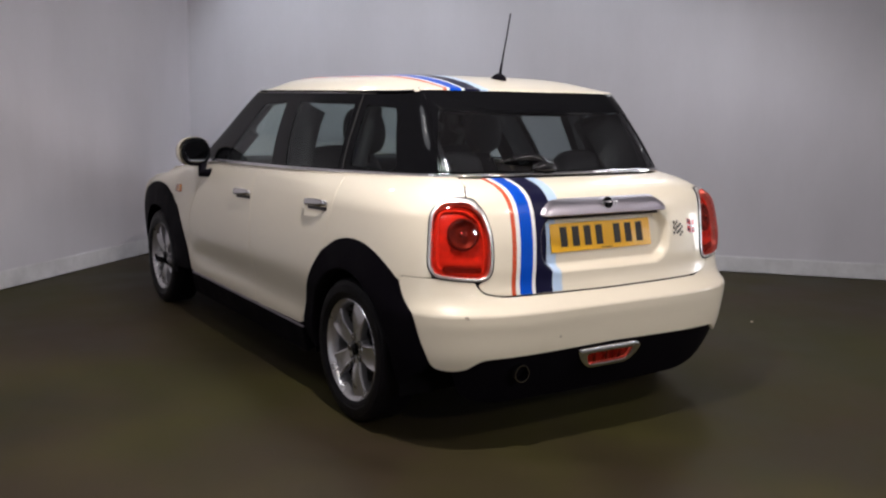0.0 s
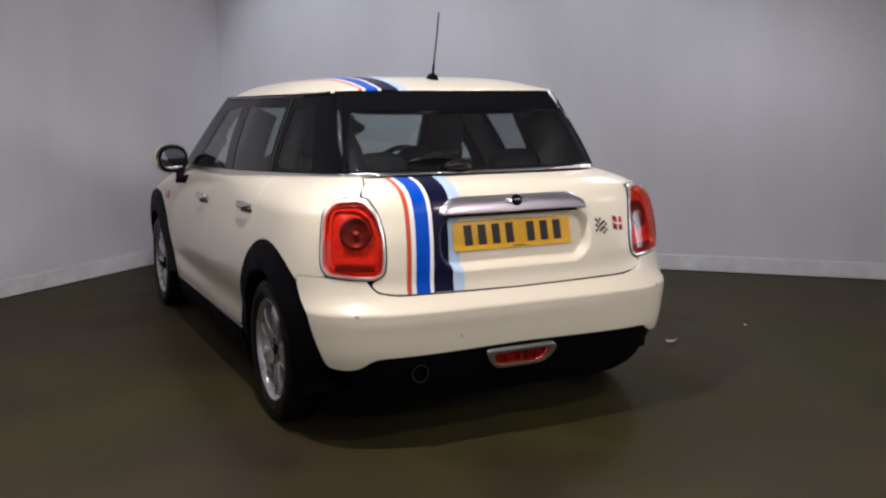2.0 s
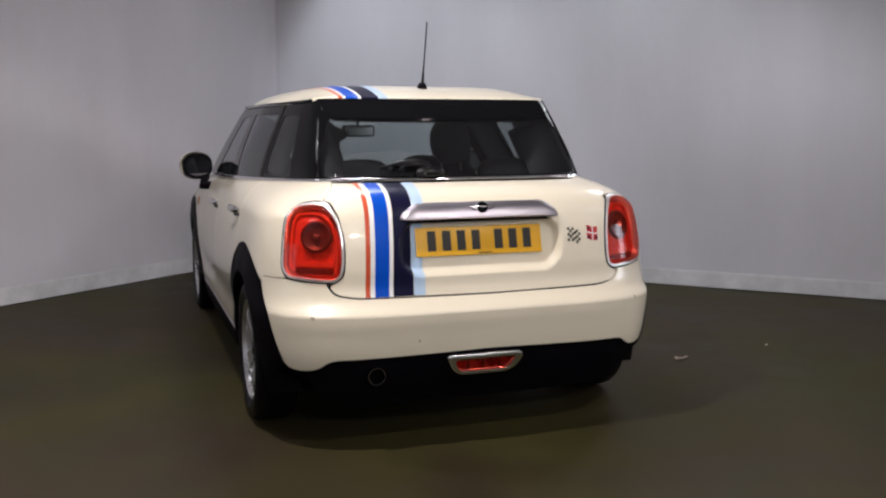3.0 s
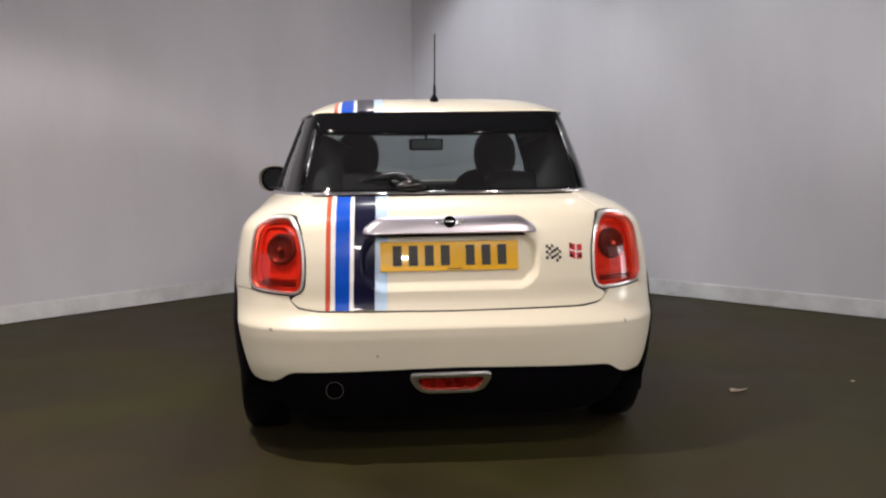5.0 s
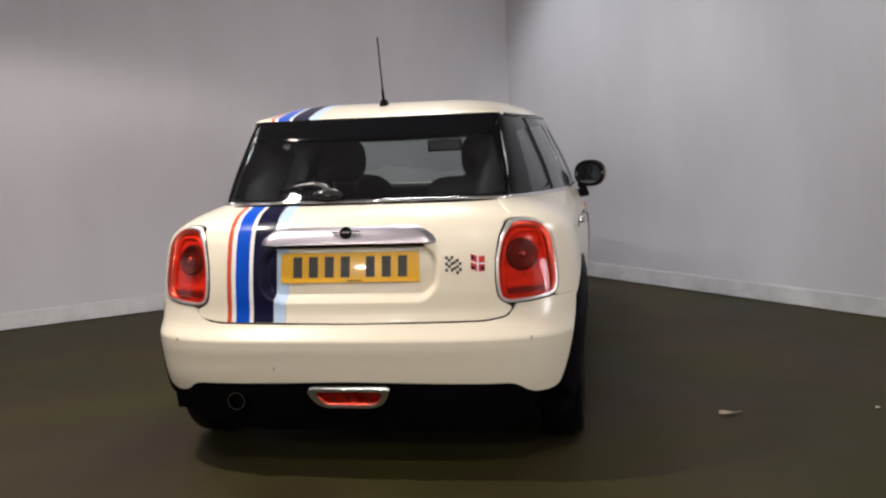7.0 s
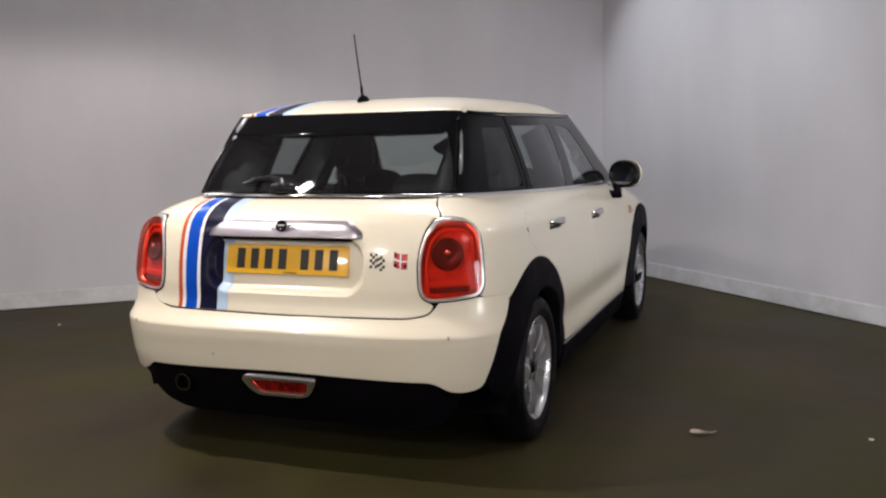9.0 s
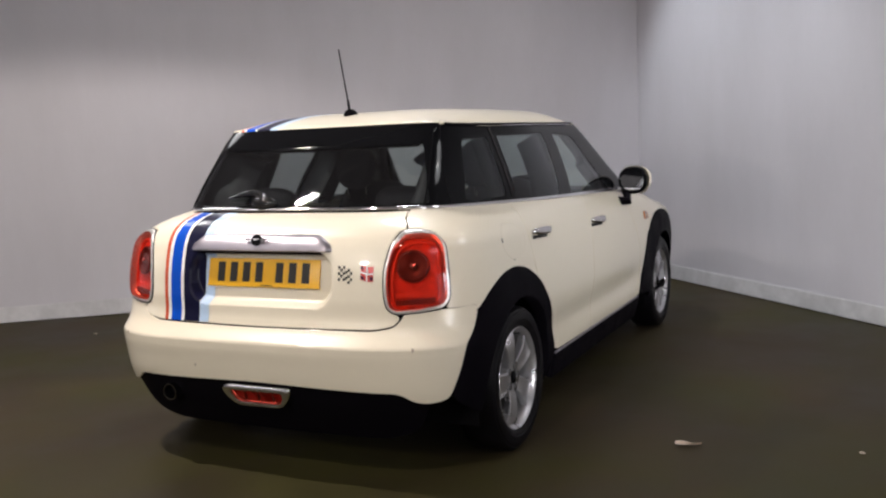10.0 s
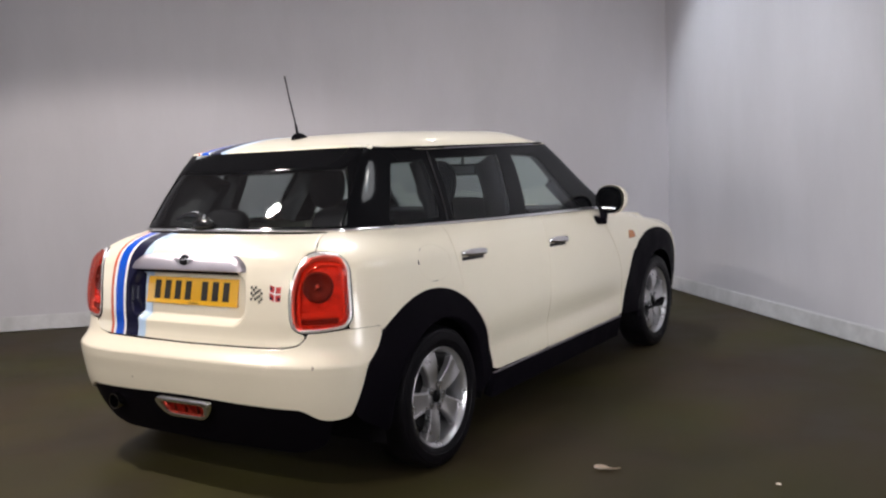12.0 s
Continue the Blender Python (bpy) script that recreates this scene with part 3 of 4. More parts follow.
# outlines on the skin: plan place and height
ARCH = [(0.435, 0.305), (0.405, 0.42), (0.335, 0.55), (0.225, 0.665), (0.09, 0.735), (-0.04, 0.755), (-0.16, 0.745), (-0.275, 0.705), (-0.372, 0.64), (-0.440, 0.545), (-0.478, 0.43), (-0.500, 0.335)]
ARCH_F = [(1.965, 0.305), (2.00, 0.45), (2.075, 0.58), (2.20, 0.69), (2.38, 0.752), (2.57, 0.765), (2.74, 0.745), (2.90, 0.68), (3.00, 0.58), (3.04, 0.45), (3.05, 0.305)]
LAMP = [(0.648, 0.938), (0.720, 0.943), (0.780, 0.934), (0.796, 0.900), (0.797, 0.835), (0.794, 0.765), (0.790, 0.700), (0.760, 0.666), (0.66, 0.654), (0.567, 0.649), (0.538, 0.668), (0.531, 0.72), (0.540, 0.81), (0.572, 0.892)]


def gate(u, z):
    """The tailgate's skin with the hollow for the plate."""
    u, z = np.broadcast_arrays(np.asarray(u, float), np.asarray(z, float))
    p = body(u, z)
    qx, qz = np.abs(p[..., 0]) - (0.335 - 0.09), np.abs(z - 0.768) - (0.108 - 0.09)
    d = np.hypot(np.maximum(qx, 0), np.maximum(qz, 0)) + np.minimum(np.maximum(qx, qz), 0) - 0.09
    k = 0.042 * (1 - ramp(d, -0.026, 0.002))
    return p + np.stack((0 * k, k, 0 * k), -1)


def nose(v, z):
    v = np.asarray(v, float)
    return body(np.where(v <= 0, U_NOSE + v, -(U_NOSE - v)), z)


def screen(v, z):
    v = np.asarray(v, float)
    return cabin(np.where(v <= 0, U_NOSE + v, -(U_NOSE - v)), z)


def top_z(u):
    return float(belt(body(u, 0.93)[1]))


# --- tailgate
edge_r = [X(0.50, 0.592), (*X(0.572, 0.604), 0.04), (0.590, 0.636, 0.02), (0.533, 0.662, 0.04), (0.5275, 0.72, 0.05), (0.5365, 0.81, 0.05), (0.568, 0.894, 0.03), (0.644, 0.9412, 0.03), (0.684, 0.9450, 0.004)]
gate_outline = rounded([X(0, 0.587)] + edge_r + [(0.768, 1.0025, 0.005), (0.0, 1.0032)] + [(-p[0], *p[1:]) for p in [(0.768, 1.0025, 0.005)] + edge_r[::-1]], 0.03)
tailgate = panel("tailgate", gate, gate_outline, PAINT, car, h=0.009, gap=0.0012, soft=0.003, label="cream tailgate with a hollow for the plate")


def strip_on_gate(name, x0, x1, mat, label):
    zs = np.linspace(0.592, 1.0005, 34)
    lean = 0.008 + 0.012 * (zs - 0.592) / 0.41
    pts = np.array([X(x0 + d, z) for z, d in zip(zs, lean)] + [X(x1 + d, z) for z, d in zip(zs[::-1], lean[::-1])])
    return panel(name, gate, pts, mat, tailgate, h=0.008, lift=0.0022, thick=0.0022, gap=0, soft=0.0012, label=label)


for name, x0, x1, mat, label in (
        ("stripe", -0.474, -0.457, ORANGE, "thin orange-red stripe"), ("stripe", -0.4385, -0.3855, BLUE, "broad blue stripe"),
        ("stripe", -0.3845, -0.3705, WHITE, "thin white stripe"), ("stripe", -0.4555, -0.4395, WHITE, "thin white stripe"),
        ("stripe", -0.3695, -0.292, NAVY, "broad navy stripe"), ("stripe", -0.291, -0.246, SKY, "pale blue stripe")):
    strip_on_gate(name, x0, x1, mat, label)

# number plate with plain bars for its signs
plate_m = pose(0, -0.553, 0.784, -13.5, 0, 0)
plate = part("number_plate", box(bmesh.new(), (0.52, 0.006, 0.111), plate_m, 0.0025), YELLOW, car, "yellow plate with dark bars")
for k in range(7):
    cx = -0.196 + 0.060 * k + (0.034 if k > 3 else 0)
    part("plate_bar", box(bmesh.new(), (0.034, 0.0016, 0.077), plate_m @ pose(cx, -0.0035, 0.002)), INK, plate, smooth=False)
part("plate_foot_line", box(bmesh.new(), (0.055, 0.0012, 0.004), plate_m @ pose(0.02, -0.0034, -0.049)), INK, plate, smooth=False)

# chrome grip over the plate
bm = bmesh.new()
rows = []
back = float(body(0.0, 0.9)[1])
for i in range(57):
    x = -0.345 + 0.69 * i / 56
    e = max(0.0, abs(x) - 0.300) / 0.045
    bow = float(body(X(x, 0.9)[0], 0.9)[1]) - back
    zt, lip = 0.938 - max(0.0, abs(x) - 0.27) ** 2 * 7.5, 0.871 + max(0.0, abs(x) - 0.325) * 0.35
    rows.append([bm.verts.new((x * (1 - 0.085 * max(0.0, z - lip) / 0.067), -0.540 + (y + 0.528) * (1 - e ** 2.2) + bow, z)) for y, z in (
        (-0.50, zt + 0.004), (-0.522, zt), (-0.548, zt - 0.012), (-0.566, (zt + lip) / 2 + 0.006), (-0.578, lip + 0.012), (-0.580, lip + 0.004), (-0.573, lip), (-0.535, lip + 0.002), (-0.50, lip + 0.006))])
for a, b in zip(rows, rows[1:]):
    for i in range(len(a) - 1):
        bm.faces.new((a[i], b[i], b[i + 1], a[i + 1]))
bm.faces.new(rows[0])
bm.faces.new(rows[-1][::-1])
part("boot_handle", bm, SATIN, tailgate, "satin chrome boot handle", sharp=50)
# black strip stands in for the shadow under the handle's lip
part("handle_shade", box(bmesh.new(), (0.60, 0.026, 0.012), pose(0, -0.556, 0.8645), 0.003), PLASTIC, tailgate, "black strip for the shadow line under the handle")
badge_m = pose(0, -0.581, 0.914, -22, 0, 0)
bm = lathe([(0.003, 0), (0.003, 0.014), (0.005, 0.0155), (0.005, 0.020), (0.003, 0.0225), (-0.006, 0.0225)], 32)
bmesh.ops.transform(bm, matrix=badge_m @ pose(0, 0, 0, 0, 0, -90), verts=bm.verts)
part("badge", bm, GLOSS, tailgate, "round dark badge")
bm = box(bmesh.new(), (0.105, 0.004, 0.007), badge_m @ pose(0, -0.002, 0.002), 0.0015)
box(bm, (0.078, 0.004, 0.006), badge_m @ pose(0, -0.001, -0.0075), 0.0015)
box(bm, (0.020, 0.004, 0.006), badge_m @ pose(0, -0.006, 0.0), 0.0015)
part("badge_bar", bm, CHROME, tailgate, "chrome bars on the badge")

# small decals: a chequered flag and a red flag
bm = bmesh.new()
for i in range(6):
    for j in range(5):
        if (i + j) % 2 == 0:
            x, z = 0.360 + 0.0097 * i, 0.768 + 0.0108 * j + 0.004 * math.sin(i * 1.1) - 0.0015 * i
            q = [gate(X(a, b)[0], b) + (0, -0.0015, 0) for a, b in ((x, z), (x + 0.0097, z), (x + 0.0097, z + 0.0108), (x, z + 0.0108))]
            bm.faces.new([bm.verts.new(p) for p in q])
part("flag_decal", bm, INK, tailgate, "small black chequered flag sticker", smooth=False)
for x0, x1, z0, z1, mat, lift in ((0.450, 0.500, 0.768, 0.822, DECAL_RED, 0.001), (0.450, 0.500, 0.793, 0.798, WHITE, 0.0024), (0.473, 0.478, 0.768, 0.822, WHITE, 0.0027),
                                  (0.452, 0.462, 0.806, 0.818, NAVY, 0.0021), (0.488, 0.498, 0.771, 0.783, NAVY, 0.0021), (0.452, 0.464, 0.771, 0.783, NAVY, 0.0021)):
    q = [X(a, b - 0.16 * (a - 0.475) + 0.003 * math.sin(a * 130)) for a, b in ((x0, z0), ((x0 + x1) / 2, z0), (x1, z0), (x1, z1), ((x0 + x1) / 2, z1), (x0, z1))]
    panel("sticker", gate, rounded(q, 0.001, 0.006), mat, tailgate, h=0.012, lift=lift, thick=0.001, gap=0, soft=0.0008)

# --- rear bumper
bump_r = [(*X(0.60, 0.366), 0.03), (*X(0.650, 0.328), 0.03), (*X(0.70, 0.322), 0.03), (*Y(-0.500, 0.335), 0.03)] + [(*Y(y, z), 0.06) for y, z in ARCH[-2:-4:-1]] + [
    Y(-0.372, 0.640), Y(-0.376, 0.6605), (0.760, 0.6605), (0.67, 0.6515), (0.601, 0.647), (0.594, 0.634, 0.01), (*X(0.576, 0.601), 0.03), X(0.50, 0.588)]
bumper = panel("rear_bumper", body, rounded([X(0, 0.378)] + bump_r + [X(0, 0.583)] + mirrored(bump_r[::-1], -1), 0.02), PAINT, car, h=0.016, thick=0.02, gap=0.0008, soft=0.003, label="cream rear bumper")

# small scuffs on the bumper
for u, z, w, h in ((-0.660, 0.530, 0.009, 0.006), (0.654, 0.531, 0.005, 0.008), (-0.25, 0.430, 0.004, 0.005)):
    q = [(u + w * math.cos(t) * (1 + 0.3 * math.sin(3 * t + u * 40)), z + h * math.sin(t) * (1 + 0.3 * math.cos(2 * t + z * 50))) for t in np.linspace(0, 2 * np.pi, 13)[:-1]]
    panel("scuff", body, np.array(q), SCUFF, bumper, h=0.01, lift=0.0006, thick=0.0006, gap=0, soft=0.0005, label="small grey scuff on the paint")

# --- black valance under the bumper, fog lamp and exhaust
val_r = [(*X(0.50, 0.158), 0.05), (*X(0.635, 0.195), 0.06), (*X(0.70, 0.330), 0.02), X(0.62, 0.39)]
panel("rear_valance", body, rounded([X(0, 0.155)] + val_r + [X(0, 0.39)] + mirrored(val_r[::-1], -1), 0.02), PLASTIC, car, h=0.025, lift=-0.014, label="black plastic valance")
fog_out = rounded([(*X(-0.168, 0.355), 0.03), (*X(-0.124, 0.279), 0.05), (*X(0.112, 0.279), 0.05), (*X(0.155, 0.355), 0.03)], 0.03, 0.008)
fog_in = rounded([(*X(-0.138, 0.345), 0.025), (*X(-0.108, 0.288), 0.04), (*X(0.097, 0.288), 0.04), (*X(0.126, 0.345), 0.025)], 0.03, 0.008)
fog_lamp = panel("fog_lamp", body, fog_in, FOG_RED, car, h=0.014, lift=-0.012, thick=0.01, gap=0, label="red rear fog lamp")
panel("bezel", body, fog_out, CHROME, fog_lamp, h=0.012, lift=0.012, thick=0.035, holes=[fog_in], gap=0, soft=0.005, label="chrome bezel")
panel("lens", body, fog_in, LAMP_GLASS, fog_lamp, h=0.014, lift=0.004, thick=0.002, gap=0)
for k in range(3):
    x = -0.070 + 0.065 * k
    p = body(X(x, 0.318)[0], 0.318)
    part("rib", box(bmesh.new(), (0.004, 0.012, 0.04), pose(p[0], p[1] + 0.012, 0.318)), LAMP_DARK, fog_lamp)
bm = lathe([(-0.15, 0.030), (0, 0.034), (0.005, 0.033), (0.005, 0.030), (0, 0.029), (-0.13, 0.027), (-0.13, 0)], 36)
bmesh.ops.transform(bm, matrix=pose(-0.437, -0.632, 0.302, 0, 0, -90), verts=bm.verts)
part("exhaust_pipe", bm, PIPE, car, "dark steel exhaust tailpipe")

# --- flanks
for s in (1, -1):
    side = "right" if s > 0 else "left"
    belt_q = [(s * u, top_z(u)) for u in np.linspace(0.774, Y(0.235, 0.98)[0], 14)]
    quarter = [(*Y(y, z, s), 0.07) for y, z in ARCH[3:9]] + [(*Y(-0.375, 0.6610, s), 0.005)]
    quarter += [(s * u, z, 0.02) for u, z in ((0.765, 0.6610), (0.794, 0.700), (0.798, 0.765), (0.801, 0.835), (0.800, 0.902), (0.783, 0.938), (0.722, 0.9462), (0.688, 0.9450))]
    quarter += [(u, z, 0.0) for u, z in belt_q] + [(*Y(0.17, 0.90, s), 0.06), (*Y(0.188, 0.74, s), 0.06), (*Y(0.20, 0.683, s), 0.01)]
    holes = []
    if s > 0:
        a = np.linspace(0, 2 * np.pi, 49)[:-1]
        flap = np.array([(1.285 + 0.114 * math.cos(t), 0.850 + 0.072 * math.sin(t)) for t in a])
        holes = [flap]
    qp = panel("quarter_panel", body, rounded(quarter, 0.02), PAINT, car, h=0.017, thick=0.015, gap=0.0010, soft=0.003, holes=holes, label="cream rear quarter panel")
    if s > 0:
        panel("fuel_flap", body, flap, PAINT, qp, h=0.02, lift=0.0, thick=0.012, gap=0.0008, soft=0.0025, label="round cream fuel flap")
        # flat dark patch painted for the shade in the flap's finger notch
        panel("notch_shade", body, rounded([(1.170, 0.856), (1.178, 0.854), (1.177, 0.876), (1.171, 0.874)], 0.003, 0.004), DARK, qp, h=0.01, lift=0.0006, thick=0.001, gap=0, soft=0.0006)
    # doors
    rear_d = [(*Y(y, z, s), 0.07) for y, z in ARCH[3::-1]] + [(*Y(0.985, 0.300, s), 0.02), (*Y(0.995, 0.60, s), 0.1), (*Y(1.05, 0.86, s), 0.1)]
    rear_d += [(s * u, top_z(u), 0.0) for u in np.linspace(Y(1.06, 0.93)[0], Y(0.239, 0.98)[0], 14)] + [(*Y(0.174, 0.90, s), 0.06), (*Y(0.192, 0.74, s), 0.06), (*Y(0.204, 0.683, s), 0.01)]
    front_d = [(*Y(0.989, 0.300, s), 0.02), (*Y(1.955, 0.300, s), 0.03), (*Y(1.93, 0.60, s), 0.1), (*Y(1.80, 0.85, s), 0.1)]
    front_d += [(s * u, top_z(u), 0.0) for u in np.linspace(Y(1.74, 0.93)[0], Y(1.064, 0.93)[0], 14)] + [(*Y(1.054, 0.86, s), 0.1), (*Y(0.999, 0.60, s), 0.1)]
    for name, outline, hy, hz in (("rear_door", rear_d, 0.312, 0.843), ("front_door", front_d, 1.148, 0.812)):
        d = panel(name, body, rounded(outline, 0.02), PAINT, car, h=0.03, thick=0.018, gap=0.0012, soft=0.003, label="cream car door, shut")
        u0 = Y(hy, hz, s)
        n = facing(body, np.array([u0]))[0]
        p0 = body(*u0)
        cup = rounded([Y(hy - 0.055, hz - 0.022, s), Y(hy + 0.055, hz - 0.022, s), Y(hy + 0.055, hz + 0.020, s), Y(hy - 0.055, hz + 0.020, s)], 0.02, 0.01)
        h = panel("door_handle", body, cup, PAINT, d, h=0.015, lift=0.001, thick=0.004, gap=0, soft=0.003, label="painted cup behind a chrome pull")
        ys = np.linspace(-0.104, 0.104, 17)
        bm = bmesh.new()
        rows = []
        for yy in ys:
            k = 1 - abs(yy / 0.104) ** 4
            out = 0.006 + 0.022 * k
            c = np.array([p0[0], hy + yy, hz + 0.012 + (-0.006) * (yy / 0.104)]) + n * out
            rows.append([bm.verts.new(c + n * 0.006 * math.cos(t) + np.array([0, 0, 0.0160 * (0.55 + 0.45 * k)]) * math.sin(t)) for t in np.linspace(0, 2 * np.pi, 13)[:-1]])
        for a, b in zip(rows, rows[1:]):
            for i in range(12):
                bm.faces.new((a[i], a[(i + 1) % 12], b[(i + 1) % 12], b[i]))
        bm.faces.new(rows[0]), bm.faces.new(rows[-1][::-1])
        part("pull", bm, CHROME, d, "chrome pull handle", sharp=60)
        # dark strip laid on the door as the shade below the pull
        shade_o = rounded([Y(hy - 0.095, hz - 0.012, s), Y(hy + 0.085, hz - 0.018, s), Y(hy + 0.085, hz - 0.004, s), Y(hy - 0.095, hz + 0.004, s)], 0.006, 0.01)
        panel("pull_shade", body, shade_o, SEAL_SHADE, d, h=0.012, lift=0.0022, thick=0.003, gap=0, soft=0.001, label="dark strip for the shade under the pull")
    # front wing
    wing = [(*Y(y, z, s), 0.07) for y, z in ARCH_F[:9]] + [(*Y(3.02, 0.62, s), 0.02)]
    wing += [(s * u, top_z(u), 0.0) for u in np.linspace(Y(3.0, 0.80)[0], Y(1.745, 0.93)[0], 20)] + [(*Y(1.805, 0.85, s), 0.1), (*Y(1.935, 0.60, s), 0.1), (*Y(1.96, 0.302, s), 0.01)]
    front_wing = panel("front_wing", body, rounded(wing, 0.02), PAINT, car, h=0.03, thick=0.015, label="cream front wing")
    panel("side_indicator", body, rounded([Y(2.095, 0.738, s), Y(2.195, 0.738, s), Y(2.182, 0.778, s), Y(2.120, 0.786, s)], 0.012, 0.008), AMBER, front_wing, h=0.012, lift=0.008, thick=0.01, gap=0, soft=0.004, label="amber side indicator")
    # black cladding round the wheels, and the sill
    for arch, yc in ((ARCH, 0.0), (ARCH_F, 2.567)):
        ring = [(*Y(y, z, s), 0.06) for y, z in arch]
        inner = [(*Y(yc + 0.335 * math.cos(t), 0.29 + 0.335 * math.sin(t), s), 0.05) for t in np.linspace(radians(190), radians(-14), 16)]
        panel("wheel_arch", body, rounded(ring + inner, 0.02), PLASTIC, car, h=0.025, lift=0.004, thick=0.05, gap=0.001, soft=0.006, label="black plastic wheel arch trim")
        bm = bmesh.new()
        rows = []
        for t in np.linspace(radians(-15), radians(195), 25):
            rows.append([bm.verts.new((s * x, yc + 0.37 * math.cos(t), 0.29 + 0.37 * math.sin(t))) for x in (0.50, 0.80)])
        for a, b in zip(rows, rows[1:]):
            bm.faces.new((a[0], a[1], b[1], b[0]))
        bm.faces.new([r[0] for r in rows])
        part("wheel_well", bm, DARK, car)
    sill = [Y(0.44, 0.175, s), Y(1.96, 0.175, s), Y(1.962, 0.288, s), Y(0.436, 0.288, s)]
    panel("sill", body, rounded(sill, 0.01), PLASTIC, car, h=0.04, lift=0.006, thick=0.04, label="black sill")
    panel("sill_strip", body, rounded([Y(0.44, 0.290, s), Y(1.96, 0.290, s), Y(1.96, 0.299, s), Y(0.44, 0.299, s)], 0.003), SATIN, car, h=0.05, lift=0.004, thick=0.01, soft=0.002, label="thin bright sill strip")

# --- tail lamps
def skin_tube(outline, lift, radius, step=1):
    """A closed rod that follows an outline on the body's skin."""
    uv = np.array(outline)[::step]
    return tube(body(uv[:, 0], uv[:, 1]) + facing(body, uv) * lift, radius, 8, closed=True)


for s in (1, -1):
    outer = rounded([(s * u, z, 0.03) for u, z in LAMP], 0.03, 0.012)
    inner = shrink(outer, 0.0120)
    if area(inner) < 0:
        inner = inner[::-1]
    lamp = panel("tail_lamp", body, shrink(outer, 0.009), LAMP_BACK, car, h=0.013, lift=-0.030, thick=0.01, gap=0, label="red tail lamp in a chrome bezel")
    panel("bezel", body, outer, BEZEL, lamp, h=0.012, lift=0.005, thick=0.03, holes=[inner], gap=0.0005, soft=0.0060, label="chrome bezel")
    part("gasket", skin_tube(shrink(outer, -0.0015), 0.0005, 0.0026), SEAL_SHADE, lamp, "thin dark gasket")
    panel("lens", body, inner, LAMP_GLASS, lamp, h=0.012, lift=0.003, thick=0.003, gap=0.0005, bulge=0.012, soft=0.003, label="clear red lens")
    part("light_ring", skin_tube(shrink(outer, 0.030), -0.022, 0.0060), RING_RED, lamp, "bright red light ring")
    c = (s * 0.655, 0.822)
    n = Vector(facing(body, np.array([c]))[0])
    rot = n.to_track_quat("X", "Z").to_matrix().to_4x4()
    m = Matrix.Translation(body(*c)) @ rot
    bm = lathe([(-0.028, 0.060), (-0.018, 0.058), (-0.016, 0.051), (-0.026, 0.036), (-0.028, 0.018), (-0.028, 0)], 36)
    bmesh.ops.transform(bm, matrix=m, verts=bm.verts)
    part("reflector", bm, LAMP_DARK, lamp, "dark round reflector")
    bm = lathe([(-0.026, 0.013), (-0.012, 0.012), (-0.007, 0.007), (-0.006, 0)], 20)
    bmesh.ops.transform(bm, matrix=m, verts=bm.verts)
    part("bulb", bm, CHROME, lamp, "bright bulb cap")
    for z0, z1, mat, lift in ((0.7065, 0.7260, RING_RED, -0.018), (0.6800, 0.7010, LAMP_BAR, -0.014)):
        bar = rounded([(s * 0.572, z0 - 0.003), (s * 0.732, z0 + 0.003), (s * 0.736, z1 + 0.003), (s * 0.572, z1 - 0.003)], 0.006, 0.01)
        panel("reverse_bar", body, bar, mat, lamp, h=0.012, lift=lift, thick=0.010, gap=0, soft=0.002, label="bar in the foot of the lamp")

# --- nose and bonnet
v0 = U_NOSE - Y(3.03, 0.5)[0]
zt = top_z(Y(3.0, 0.80)[0])
panel("front_bumper", nose, rounded([(-v0, 0.20, 0.05), (v0, 0.20, 0.05), (v0, zt, 0.02), (-v0, zt, 0.02)], 0.02, 0.04), PAINT, car, h=0.05, lift=0.006, thick=0.03, label="cream front end")


def bonnet(x, y):
    x, y = np.broadcast_arrays(np.asarray(x, float), np.asarray(y, float))
    z = belt(y) - 0.004 + (0.05 - 0.03 * ramp(y, 2.3, 3.0)) * (1 - np.clip(np.abs(x) / 0.76, 0, 1) ** 2.2)
    return np.stack((x, y, z), -1)


us = np.linspace(Y(1.75, 0.93)[0], U_NOSE, 30)
rim = [body(u, top_z(u))[:2] for u in us]
panel("bonnet", bonnet, rounded([(0.0, 1.9, 0)] + [(p[0], p[1], 0.0) for p in rim] + [(-p[0], p[1], 0.0) for p in rim[-2::-1]], 0.01, 0.05), PAINT, car, h=0.05, thick=0.02, label="cream bonnet")

# --- cabin: black pillars with openings, panes, spoiler
ue = U_SIDE + Y_FRONT + 1.0
us = np.linspace(-ue, ue, 150)
low = [(u, float(belt(cabin(u, 0.96)[1])) - 0.004) for u in us]
high = [(u, 1.338 - 0.010 * float(ramp(abs(u), 0.7, 1.5))) for u in us[::-1]]


def bz(y):
    return float(belt(y)) + 0.016


REAR_PANE = rounded([(*GX(-0.575, 1.024), 0.03), (*GX(0.575, 1.024), 0.03), (*GX(0.49, 1.262), 0.05), (*GX(-0.49, 1.262), 0.05)], 0.04)
panes = [("rear_window", REAR_PANE)]
for s in (1, -1):
    panes.append(("quarter_window", rounded([G(-0.045, bz(0.0) + 0.012, s), G(0.235, bz(0.2), s), G(0.275, 1.270, s), G(0.075, 1.262, s)], 0.025)))
    panes.append(("rear_side_window", rounded([G(0.325, bz(0.3), s), G(0.765, bz(0.8), s), G(0.865, 1.276, s), G(0.362, 1.276, s)], 0.03)))
    panes.append(("front_side_window", rounded([G(0.935, bz(0.9), s), G(1.58, bz(1.6), s), G(1.33, 1.258, s), G(1.01, 1.274, s)], 0.03)))
